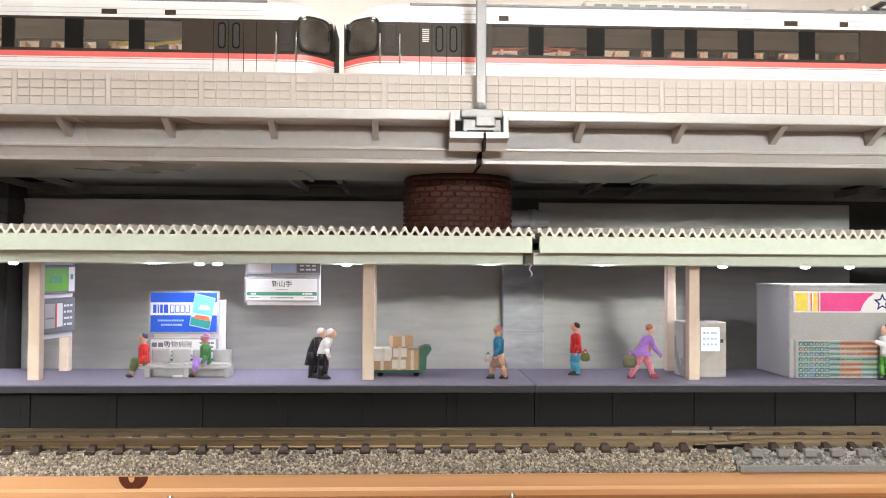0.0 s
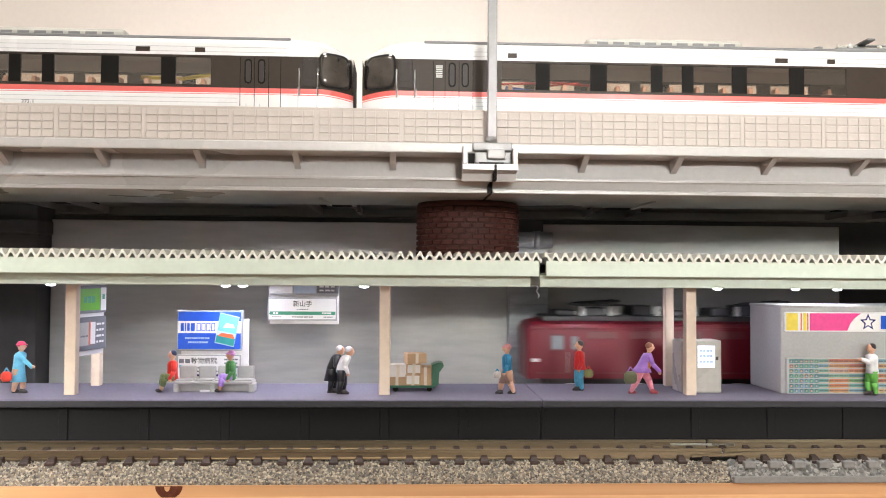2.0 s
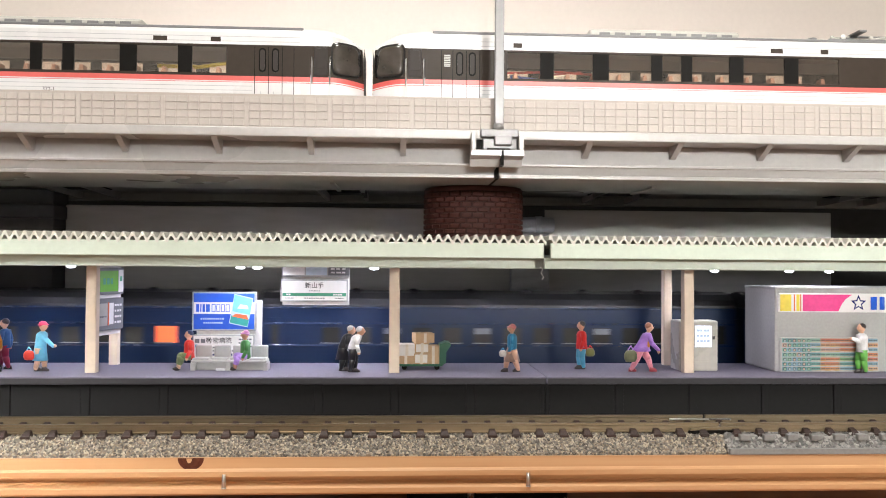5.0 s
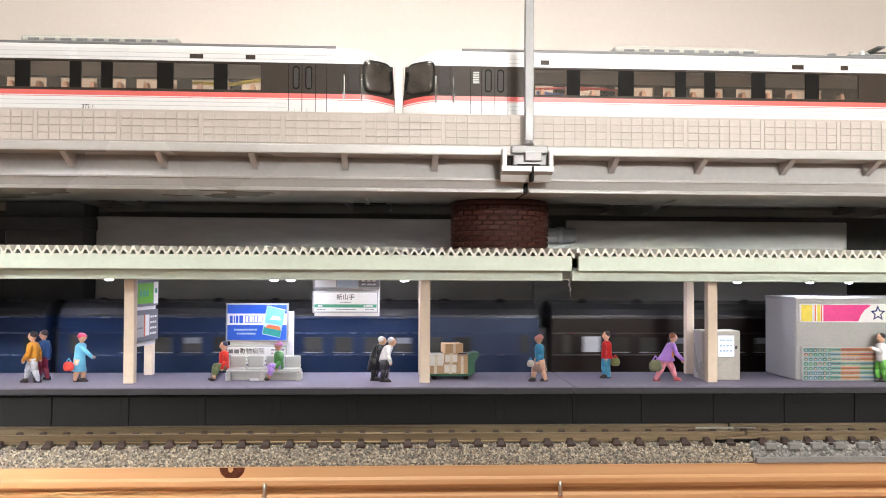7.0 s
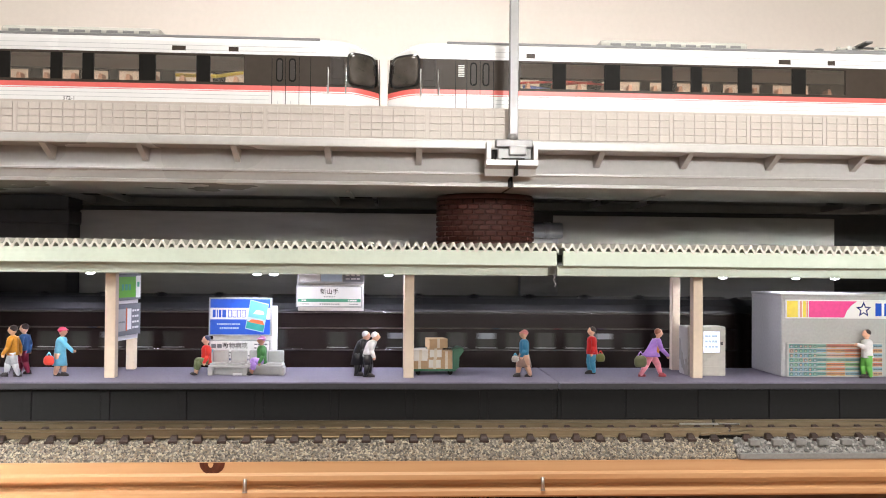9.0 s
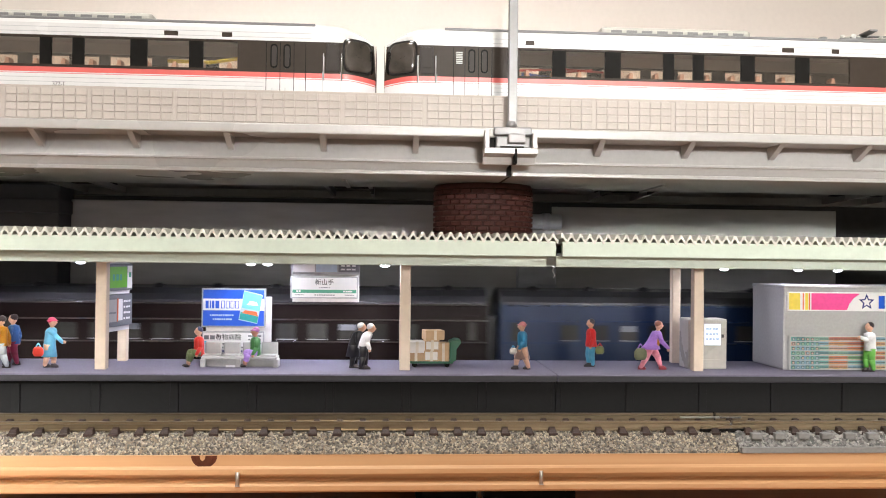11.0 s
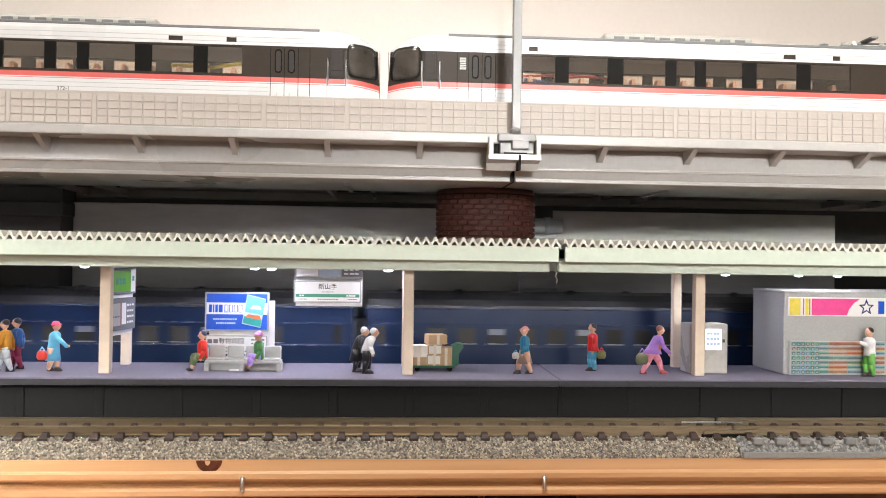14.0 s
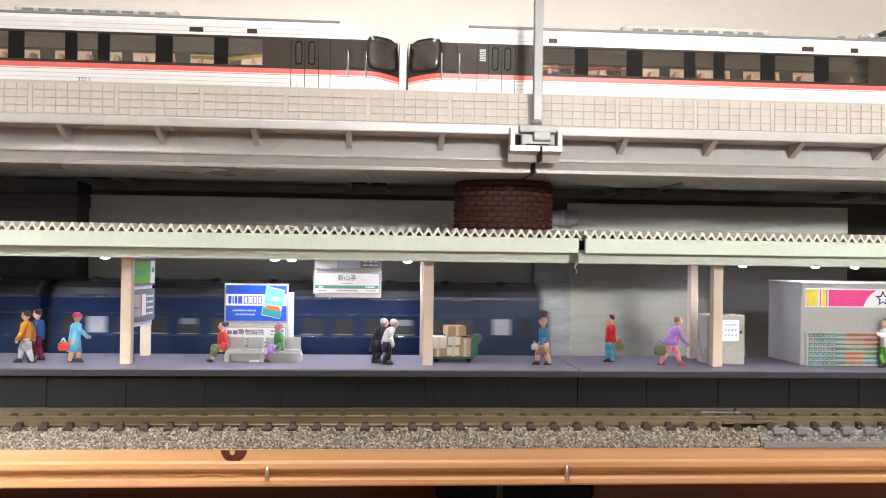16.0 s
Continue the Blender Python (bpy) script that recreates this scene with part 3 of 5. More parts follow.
def track(x0, x1, cy, base, label, pitch, dark=True, first=0.0, detailed=True, rise=0.0):
    """Moulded roadbed with sleepers and two rails, 9 mm gauge."""
    t = thing("model_track", 0, cy, base, label, "railway track", "track pieces")
    part("roadbed", prism([(-9.25, 0), (-9.25, 0.5), (-6.9, 2.35 + rise), (6.9, 2.35 + rise), (9.25, 0.5), (9.25, 0)], x0, x1), M["ballast" if dark else "ballast_grey"], t)
    for y in (-4.75, 4.75):
        part("rail", prism([(y + a, 2.75 + rise + b) for a, b in RAIL], x0 + 0.1, x1 - 0.1), M["rail"], t, "worn nickel rail")
    if not detailed:
        bm = bmesh.new()
        for i in range(int((x1 - x0) / pitch)):
            quad_box(bm, x0 + i * pitch + 1, x0 + i * pitch + 3.4, -7, 7, 2.3, 2.8)
        part("sleepers", bm, M["sleeper"], t, kind="stuff")
        return t
    n = int((x1 - x0) / pitch)
    bm = box(-0.98, 0.98, -7.3, 7.3, -0.3, 0.35, 0.2)
    for s in (-4.75, 4.75):
        for q in (-1, 1):
            # rail chair: a lump that slopes up against the rail's foot
            loft([[(-0.85, s + q * 2.1, 0.3), (0.85, s + q * 2.1, 0.3), (0.85, s + q * 0.45, 0.3), (-0.85, s + q * 0.45, 0.3)],
                  [(-0.6, s + q * 1.5, 1.0), (0.6, s + q * 1.5, 1.0), (0.6, s + q * 0.45, 1.25), (-0.6, s + q * 0.45, 1.25)]], bm, smooth=False)
    sl = part("sleeper", bm, M["sleeper"], t)
    bed = 2.35 + rise
    sl.location = ((x0 + pitch / 2 + first) * MM, 0, bed * MM)
    for i in range(1, n):
        twin(sl, x0 + pitch / 2 + first + i * pitch, 0, bed)
    if not dark:
        cl = part("clip_plate", box(-1.15, 1.15, -8.5, -6.6, -0.9, 0.35, 0.15), M["clip"], t, "grey plastic clip plate")
        cl.location = ((x0 + pitch / 2 + first + 1.0) * MM, 0, bed * MM)
        for i in range(1, n):
            twin(cl, x0 + pitch / 2 + first + 1.0 + i * pitch, 0, bed)

    def shoulder(rnd):
        k = rnd.random()
        return -9.0 + 2.2 * k, 0.6 + (bed - 0.6) * k + rnd.uniform(-0.1, 0.15)

    def top(rnd):
        return rnd.uniform(-6.8, 6.8), bed + rnd.uniform(-0.05, 0.2)

    wide = x1 - x0
    r, per = (0.36, 30) if dark else (0.60, 13)
    grains("ballast", int(wide * per), x0, x1, shoulder, r, M["grain" if dark else "grain_grey"], t, 5)
    grains("ballast", int(wide * per), x0, x1, top, r * 0.9, M["grain" if dark else "grain_grey"], t, 6)
    return t


def front_tracks():
    rise = 1.2
    a = track(-184, 64, 164.25, 1.0, "straight model track with tan speckled ballast and brown sleepers", 5.01, first=1.2, rise=rise)
    b = track(64.4, 250, 164.25, 1.0, "straight model track with coarse grey ballast and grey clips", 5.1, dark=False, first=0.5, rise=rise)
    part("edge_strip", box(64.5, 250, -10.0, -9.2, 0.1, 1.3, 0.1), M["clip"], b)
    # rail joiners over the joint, the near one bent up at its end
    part("rail_joiner", slab([(57.5, 4.35), (69.5, 4.85), (69.5, 5.3), (57.5, 4.8)], -5.9, -5.2), M["rail"], b, "bright metal rail joiner")
    # Black strip directly below the near joiner.
    part("joiner_foot", box(57.2, 68.5, -5.8, -5.15, 3.6, 4.3, 0.1), M["black"], b)
    part("rail_joiner", box(52, 64, 4.0, 5.4, 2.8 + rise, 3.6 + rise, 0.2), M["rail"], b, "bright metal rail joiner")
    for x, y, w in ((56, 3.5, 9), (64, 3.3, 6)):
        part("contact_strip", box(x, x + w, y, y + 0.5, 4.9, 5.3, 0.1), M["steel"], a, "bright contact strip")


# ---------- platform ----------
def platform(x0, x1, label):
    t = thing("station_platform", 0, 190, 1.0, label, "platform", "platform pieces")
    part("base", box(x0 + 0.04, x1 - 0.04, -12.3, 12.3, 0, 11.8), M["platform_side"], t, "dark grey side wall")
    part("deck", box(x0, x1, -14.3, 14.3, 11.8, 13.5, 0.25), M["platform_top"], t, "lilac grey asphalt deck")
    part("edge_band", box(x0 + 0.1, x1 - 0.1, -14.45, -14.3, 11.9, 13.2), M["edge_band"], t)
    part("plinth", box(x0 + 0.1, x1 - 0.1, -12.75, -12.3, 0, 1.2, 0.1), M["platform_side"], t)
    # ribs counted from the joint between the two pieces; a panel fills each bay, with a slit beside the rib
    pitch, w = 17.5, 1.9
    out = -1 if x1 < 100 else 1
    start = x1 if out < 0 else x0
    panel = rib = None
    for k in range(int((x1 - x0) / pitch) - 1):
        c = start + out * (k + 1) * pitch
        lo = min(c, c - out * pitch) + (w / 2 + (0.3 if out < 0 else 0.02))
        if panel is None:
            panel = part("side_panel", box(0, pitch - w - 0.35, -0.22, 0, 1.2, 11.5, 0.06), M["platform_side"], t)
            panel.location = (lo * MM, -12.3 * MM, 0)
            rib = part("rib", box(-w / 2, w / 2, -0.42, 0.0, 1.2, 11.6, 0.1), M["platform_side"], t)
            rib.location = (c * MM, -12.3 * MM, 0)
        else:
            twin(panel, lo, -12.3, 0)
            twin(rib, c, -12.3, 0)
    return t


# ---------- canopy ----------
def corrugated(x0, x1, y0, y1, z, pitch, amp, thick):
    """A wavy sheet whose waves run from front to back."""
    bm = bmesh.new()
    n = int((x1 - x0) / pitch * 8)
    lower, upper = [], []
    for i in range(n + 1):
        x = x0 + (x1 - x0) * i / n
        u = (x / pitch) % 1.0
        w = max(-1.0, min(1.0, 1.75 * (abs(u * 4 - 2) - 1)))
        lower.append((x, z + w * amp / 2))
        upper.append((x, z + w * amp / 2 + thick))
    a = [[bm.verts.new((x, y, zz)) for x, zz in row] for row in (lower, upper) for y in (y0, y1)]
    lf, lb, uf, ub = a
    for i in range(n):
        bm.faces.new((lf[i], lb[i], lb[i + 1], lf[i + 1]))
        bm.faces.new((uf[i], uf[i + 1], ub[i + 1], ub[i]))
        bm.faces.new((lf[i], lf[i + 1], uf[i + 1], uf[i]))
        bm.faces.new((lb[i], ub[i], ub[i + 1], lb[i + 1]))
    bm.faces.new((lf[0], uf[0], ub[0], lb[0]))
    bm.faces.new((lf[n], lb[n], ub[n], uf[n]))
    return bm


POSTS = (-147.2, -76.3, -5.6, 65.7, 136.8)


def canopy(x0, x1, xb0, xb1, posts, label):
    t = thing("platform_canopy", 0, 190, 14.5, label, "canopy", "canopy pieces")
    part("roof_sheet", corrugated(x0, x1, -17.5, 17.5, 31.05, 2.13, 1.35, 1.0), M["roof_sheet"], t, "pale grey corrugated roof sheet")
    part("fascia", box(xb0, xb1, -17.4, -16.2, 27.4, 30.85, 0.12), M["canopy"], t)
    part("back_fascia", box(xb0, xb1, 16.2, 17.4, 27.4, 30.8, 0.12), M["canopy"], t)
    part("ceiling_panel", box(xb0 + 0.2, xb1 - 0.2, -16.2, 16.2, 27.6, 28.2), M["canopy"], t)
    part("front_beam", box(xb0 - 0.8, xb1 - 1.5, -14.0, -12.6, 25.0, 27.55, 0.12), M["canopy"], t)
    part("rear_beam", box(xb0 + 1.5, xb1 - 1.5, 14.6, 15.8, 24.9, 27.55, 0.12), M["canopy"], t)
    for x in posts:
        part("post", box(x - 1.25, x + 1.25, -7.2, -4.8, 0, 27.58, 0.18), M["post"], t, "cream plastic post")
        part("post", box(x - 1.1, x + 1.1, 9.0, 11.2, 0, 27.58, 0.18), M["post"], t, "cream plastic post")
        part("cross_beam", box(x - 0.7, x + 0.7, -12.6, 14.6, 25.6, 27.58, 0.1), M["canopy"], t)
    return t


LEDS = ((-82.0, 188.0), (-42.6, 189.0), (-38.4, 187.6), (-10.6, 188.4), (67.5, 192.5), (73.0, 188.0), (92.8, 190.0), (102.0, 188.0), (-125.0, 188.0), (128.0, 189.0))


# Rear row is unseen, added to light the wall and the coach eaves.
REAR_LEDS = tuple((x, 204.0) for x in (-98, -58, -32, -12, 22, 50))


def led_lights():
    for x, y in LEDS + REAR_LEDS:
        t = thing("led_lamp", x, y, 42.08, "tiny glowing white lamp under the canopy roof", "lamp", "lamps under the canopy")
        back = y > 200
        drop = 1.4 if back else 2.5
        part("strip", box(-3.0, 3.0, -3.4, -1.4, -drop, 0.0, 0.1), M["led_strip"], t)
        part("bulb", blob((0, -2.4, -drop - 0.25), 1.1, 0.8, 0.42), M["led"], t, "glowing white bulb")
        if 66 < x < 70:
            continue
        data = bpy.data.lights.new("led_light", "AREA")
        data.shape, data.size = "DISK", 0.002
        data.energy, data.color = ((0.0050 if x > 0 else 0.0090) if back else 0.0055 if x > 90 else 0.0030), (0.84, 0.83, 1.0)
        ob = new("led_light", data)
        ob.location = (x * MM, (y - 0.4) * MM, 40.0 * MM)


# ---------- wall behind the rear track ----------
def back_walls():
    solid("wall_concrete", box(-104, 131, 240, 246, 1, 57.6, 0.3), M["concrete"], "grey streaked concrete wall behind the rear track", "wall", kind="structure")
    # Recess wall is painted dark to carry the shade beyond the wall.
    solid("wall_recess", box(-420, 420, 268, 274, 1, 70, 0.3), M["concrete_shaded"], "wall coloured dark for shade in the recess", "wall", kind="structure")
    p = thing("wall_pillar", 35.3, 237.4, 1, "weathered grey metal-painted pillar against the wall", "pillar")
    part("shaft", box(-5.8, 5.8, -1.6, 2.5, 0, 51.0, 0.3), M["pier"], p)
    part("upper_shaft", box(-4.6, 4.6, 0.0, 2.5, 51.0, 57.6, 0.3), M["concrete_shaded"], p)
    # Round stub and collar are added to stand for the pillar's lit top.
    part("top_pipe", tube((-6.0, -4.0, 51.6), (6.5, -4.0, 51.6), 2.3, 2.3, 18), M["pier"], p, "pale grey stub standing in for the pillar's lit top")
    part("pipe_collar", tube((1.0, -4.0, 51.6), (3.0, -4.0, 51.6), 2.6, 2.6, 18), M["pier"], p)
    for z in (8, 20, 32.2, 44):
        part("band", box(-6.0, 6.0, -1.9, -1.5, z, z + 0.5, 0.1), M["pier"], p)
    # This pier's dark colour stands in for soft shade at the wall's end.
    q = thing("side_pier", -116, 236, 1, "pier coloured dark for shade at the wall's end", "pillar")
    part("shaft", box(-11.5, 11.5, -4, 8, 0, 60.5, 0.4), M["concrete_shaded"], q)
    part("cap", box(-12.5, 12.5, -6, 9, 52, 56, 0.4), M["concrete_shaded"], q)


# ---------- viaduct ----------
JOINT = 17.6


RIM0, RIM1, PTOP = 7.95, 10.0, 17.9


def slab_between(p, q, w, z0, z1):
    """An upright strip of width 2w from p to q in plan."""
    d = Vector((q[0] - p[0], q[1] - p[1], 0)).normalized().cross(Vector((0, 0, 1))) * w
    lo = [(p[0] + d.x, p[1] + d.y), (q[0] + d.x, q[1] + d.y), (q[0] - d.x, q[1] - d.y), (p[0] - d.x, p[1] - d.y)]
    return loft([[(a, b, z0) for a, b in lo], [(a, b, z1) for a, b in lo]], smooth=False)


def viaduct(x0, x1, label, fins, ribs, short_ribs):
    t = thing("railway_viaduct", 0, 200, 60, label, "viaduct", "viaduct spans")
    part("deck", box(x0, x1, -30, 59, 8.0, 9.6, 0.2), M["viaduct"], t)
    part("rim", box(x0, x1, -34.0, -29.6, RIM0, RIM1, 0.25), M["viaduct"], t)
    part("rear_rim", box(x0, x1, 58.6, 63.0, 8.05, 9.65, 0.25), M["viaduct"], t)
    part("upper_web", prism([(-25.6, 8.0), (-26.5, 3.3), (-24.0, 3.3), (-24.0, 8.0)], x0, x1), M["viaduct"], t)
    part("middle_flange", box(x0, x1, -28.6, -24.0, 2.7, 3.3, 0.12), M["viaduct"], t)
    part("lower_web", prism([(-28.0, 2.7), (-27.2, 0.8), (-25.4, 0.8), (-25.4, 2.7)], x0, x1), M["viaduct"], t)
    part("bottom_flange", box(x0, x1, -28.3, 7.0, 0.0, 0.85, 0.15), M["viaduct"], t)
    part("soffit", box(x0, x1, 7.0, 58, 2.6, 3.4), M["soffit"], t, "dark underside between the girders")
    part("rear_girder", box(x0, x1, 55.0, 59.0, 0.2, 8.0, 0.2), M["soffit"], t)
    fin = part("fin", prism([(-33.0, 8.1), (-25.5, 8.1), (-26.1, 5.0), (-26.6, 5.0)], -0.65, 0.65), M["viaduct"], t)
    fin.location = (fins[0] * MM, 0, 0)
    for x in fins[1:]:
        twin(fin, x, 0, 0)
    # cross ribs under the soffit, in pairs that splay a little, with a short rib under the flange between them
    for xa, xb in ribs:
        part("cross_rib", slab_between((xa, 7.0), (xa + (xb - xa) * 0.6, 55.0), 0.55, 0.75, 2.7), M["viaduct"], t)
    for xa in short_ribs:
        part("flange_rib", slab_between((xa, -14.0), (xa + 0.3, 6.5), 0.5, -0.45, 0.02), M["viaduct"], t)
    # Black sheets paint the shade in the bay between paired ribs.
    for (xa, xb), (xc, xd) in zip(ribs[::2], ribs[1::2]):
        part("hatch", box(min(xb, xa) + 1.2, max(xc, xd) - 1.2, 9, 42, 2.3, 2.58), M["black"], t, "black sheet painted as shade between two ribs")
    # parapet
    par = part("parapet", box(x0, x1, -30.2, -28.9, 9.6, PTOP, 0.2), M["parapet"], t, "beige parapet with moulded tile panels")
    part("rear_parapet", box(x0, x1, 59.2, 60.5, 9.6, PTOP, 0.2), M["parapet"], t)
    for y in (-10.5, 13.5):
        for s in (-4.75, 4.75):
            part("rail", prism([(y + s + a, 10.6 + b) for a, b in RAIL], x0 + 0.1, x1 - 0.1), M["rail"], t)
        part("track_slab", box(x0, x1, y - 7.5, y + 7.5, 9.6, 10.6, 0.1), M["concrete"], t)
    return par


PANEL = 18.25


def parapet_tiles(par, starts, own):
    """Seven by four raised tiles a panel, with a plain strip between panels."""
    w, h = (PANEL - 0.9) / 7, 1.68
    bm = bmesh.new()
    g, d, c = 0.22, 0.20, 0.05
    v = [bm.verts.new(p) for p in ((0, 0, 0), (w - g, 0, 0), (w - g, 0, h - g), (0, 0, h - g), (c, -d, c), (w - g - c, -d, c), (w - g - c, -d, h - g - c), (c, -d, h - g - c))]
    for f in ((4, 5, 6, 7), (0, 1, 5, 4), (1, 2, 6, 5), (2, 3, 7, 6), (3, 0, 4, 7)):
        bm.faces.new([v[i] for i in f])
    me = mesh_of("tile", bm)
    me.materials.append(M["tile"])
    rest_v, rest_f = [], []
    for s in starts:
        for i in range(7):
            for j in range(4):
                x, z = s + 0.55 + i * w, 10.75 + j * h
                if own(s):
                    o = new("tile", me)
                    o.parent, o.location = par, (x * MM, -30.2 * MM, z * MM)
                else:
                    k = len(rest_v)
                    rest_v += [(p.co.x + x * MM, p.co.y - 30.2 * MM, p.co.z + z * MM) for p in me.vertices]
                    rest_f += [tuple(q + k for q in p.vertices) for p in me.polygons]
        strip = new("panel_strip", STRIP)
        strip.parent, strip.location = par, (s * MM, -30.2 * MM, 10.75 * MM)
    if rest_v:
        m2 = bpy.data.meshes.new("far_tiles")
        m2.from_pydata(rest_v, [], rest_f)
        m2.materials.append(M["tile"])
        o = new("far_tiles", m2)
        o.parent = par
        tagged(o, kind="stuff")


STRIP = mesh_of("panel_strip", box(-0.42, 0.38, -0.19, 0.0, 0.0, 6.5))
STRIP.materials.append(M["tile"])


def joint_and_mast():
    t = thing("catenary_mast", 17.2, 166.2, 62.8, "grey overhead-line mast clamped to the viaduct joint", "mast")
    part("pole", box(-1.1, 0.85, -0.9, 0.9, 7.2, 75, 0.15), M["mast"], t)
    part("pole_weld", tube((-0.3, -0.2, 7.2), (-0.3, -0.2, 8.6), 1.4, 1.0, 12), M["mast"], t)
    part("base_plate", box(-4.3, 4.1, -1.5, 1.4, 5.5, 7.3, 0.3), M["mast"], t)
    part("clamp_block", box(-3.8, 3.8, -1.2, 1.2, 2.75, 5.3, 0.3), M["mast"], t)
    part("clamp_tab", box(-1.3, 2.6, -2.2, -1.0, 3.7, 5.8, 0.25), M["mast"], t)
    # Thin black strip paints the shade in the slot under the block.
    part("clamp_slot", box(-2.9, 2.3, -1.28, -1.0, 2.72, 3.1), M["black"], t)
    part("clamp_seat", prism([(-2.2, 2.6), (-2.2, 1.4), (0.9, 0.9), (1.3, -0.7), (2.0, -0.7), (2.0, 2.6)], -6.4, 5.2), M["viaduct"], t, "grey bracket holding the clamp")
    part("clamp_side", box(-6.4, -5.3, -2.2, 1.6, 2.6, 6.5, 0.2), M["viaduct"], t)
    part("clamp_side", box(4.1, 5.2, -2.2, 1.6, 2.6, 6.0, 0.2), M["viaduct"], t)
    part("seat_slit", box(0.2, 0.75, -2.26, 1.4, -0.75, 2.5), M["black"], t, "dark slit through the bracket")
    # Black sheet paints the shade behind the clamp.
    part("clamp_recess", box(-5.3, 4.1, 0.6, 1.5, 2.6, 7.0), M["black"], t, "black sheet standing in for shade behind the clamp")
    # the dark crooked gap between the two spans
    g = thing("expansion_gap", JOINT, 171.5, 60, "dark crooked gap between two viaduct spans", "gap")
    part("filler", box(-0.34, 0.34, 1.8, 55, 0.1, 9.5), M["black"], g)
    for name, y, pts in (("web_line", 2.0, ((0.9, 8.0), (0.7, 3.2))), ("flange_line", -0.15, ((0.7, 3.35), (0.2, 2.65))), ("lower_line", 0.45, ((0.2, 2.7), (-0.5, 1.9), (-0.6, 0.8))), ("bottom_line", 0.15, ((-0.6, 0.9), (-0.7, 0.0)))):
        bm = bmesh.new()
        for (xa, za), (xb, zb) in zip(pts, pts[1:]):
            slab([(xa - 0.28, za), (xa + 0.28, za), (xb + 0.28, zb), (xb - 0.28, zb)], y - 0.06, y + 0.6, bm)
        part(name, bm, M["black"], g)


def brick_drum():
    cx, cy, r, z0, z1 = 14.6, 200.5, 12.6, 46.6, 60.0
    t = thing("brick_pier", cx, cy, z0, "round dark red brick pier standing on the canopy roof", "pier")
    h = z1 - z0
    ring = [[(rr * math.cos(a * math.pi / 24), rr * math.sin(a * math.pi / 24), z) for a in range(48)] for rr, z in ((r - 0.15, 0), (r - 0.15, h))]
    core = part("core", loft(ring), M["mortar"], t, "dark recessed joints")
    ring = [[(rr * math.cos(a * math.pi / 24), rr * math.sin(a * math.pi / 24), z) for a in range(48)] for rr, z in ((r + 0.1, h - 1.3), (r + 0.15, h - 1.1), (r + 0.15, h - 0.5), (r - 0.3, h))]
    part("rim", loft(ring), M["brick"], t, "plain dark red rim")
    rows, per = 9, 28
    bh, ang = (h - 1.4) / rows, 2 * math.pi / per
    w = r * ang - 0.3
    bm = bmesh.new()
    v = [bm.verts.new(p) for p in ((-w / 2, 0, 0.14), (w / 2, 0, 0.14), (w / 2, 0, bh - 0.14), (-w / 2, 0, bh - 0.14), (-w / 2 + 0.12, -0.32, 0.26), (w / 2 - 0.12, -0.32, 0.26), (w / 2 - 0.12, -0.32, bh - 0.26), (-w / 2 + 0.12, -0.32, bh - 0.26))]
    for f in ((4, 5, 6, 7), (0, 1, 5, 4), (1, 2, 6, 5), (2, 3, 7, 6), (3, 0, 4, 7)):
        bm.faces.new([v[i] for i in f])
    me = mesh_of("brick", bm)
    me.materials.append(M["brick"])
    for j in range(rows):
        for i in range(per):
            a = (i + 0.5 * (j % 2)) * ang
            o = new("brick", me)
            o.parent = core
            o.matrix_basis = pose(r * math.sin(a) * 0.995 * MM, -r * math.cos(a) * 0.995 * MM, j * bh * MM, 0, 0, math.degrees(a))


# ---------- express train on the viaduct ----------
PILLARS = ((41.5, 1.6), (54.5, 1.9), (68.1, 1.3), (75.4, 1.3), (87.6, 1.7), (101.2, 1.7))
WIN0, WIN1, ZB, ZT = 32.0, 113.0, 84.7, 90.9


def express(nose_x, side, vents, streaks, label):
    """A coach of the express with its cab at nose_x, reaching away towards side (1: +x, -1: -x)."""
    t = thing("express_coach", nose_x, 189.5, 72.6, label, "train", "express train")
    L, hw, b = 138.0, 9.5, 72.6

    def bx(u0, u1, y0, y1, z0, z1, bev=0.0):
        return box(min(side * u0, side * u1), max(side * u0, side * u1), y0, y1, z0 - b, z1 - b, bev)

    N = 13.5
    part("floor", bx(N, L, -hw + 0.6, hw - 0.6, 80.5, 81.2), M["interior"], t)
    part("underframe", bx(6, L - 4, -6, 6, 75.6, 77.6), M["underframe"], t)
    for u in (22, L - 22):
        bg = part("bogie", bx(u - 9, u + 9, -6.5, 6.5, 74.3, 77.0, 0.3), M["underframe"], t)
        for du in (-6, 6):
            for s in (-4.5, 4.5):
                part("wheel", tube((side * (u + du), s - 0.7, 75.0 - b), (side * (u + du), s + 0.7, 75.0 - b), 2.3, 2.3, 16), M["steel"], bg)
    for s in (-1, 1):
        def face(u0, u1, z0, z1, out, deep):
            ya, yb = s * (hw + out), s * (hw - deep)
            return bx(u0, u1, min(ya, yb), max(ya, yb), z0, z1)

        near = s < 0
        part("lower_side", face(N, L, 77.2, 82.45, 0, 0.7), M["white_body"], t)
        part("stripe", face(N, L, 82.9, 84.05, 0.01, 0.69), M["stripe"], t, "red stripe")
        part("thin_stripe", face(N, L, 82.45, 82.9, 0.0, 0.7), M["white_body"], t)
        part("pinstripe", face(N, L, 82.55, 82.67, 0.02, 0.3), M["stripe"], t)
        part("sill_band", face(N, L, 84.05, ZB, 0, 0.7), M["black_band"], t)
        part("top_band", face(N, L, ZT, 91.4, 0, 0.7), M["black_band"], t)
        part("front_band", face(N, WIN0, ZB, ZT, 0, 0.7), M["black_band"], t)
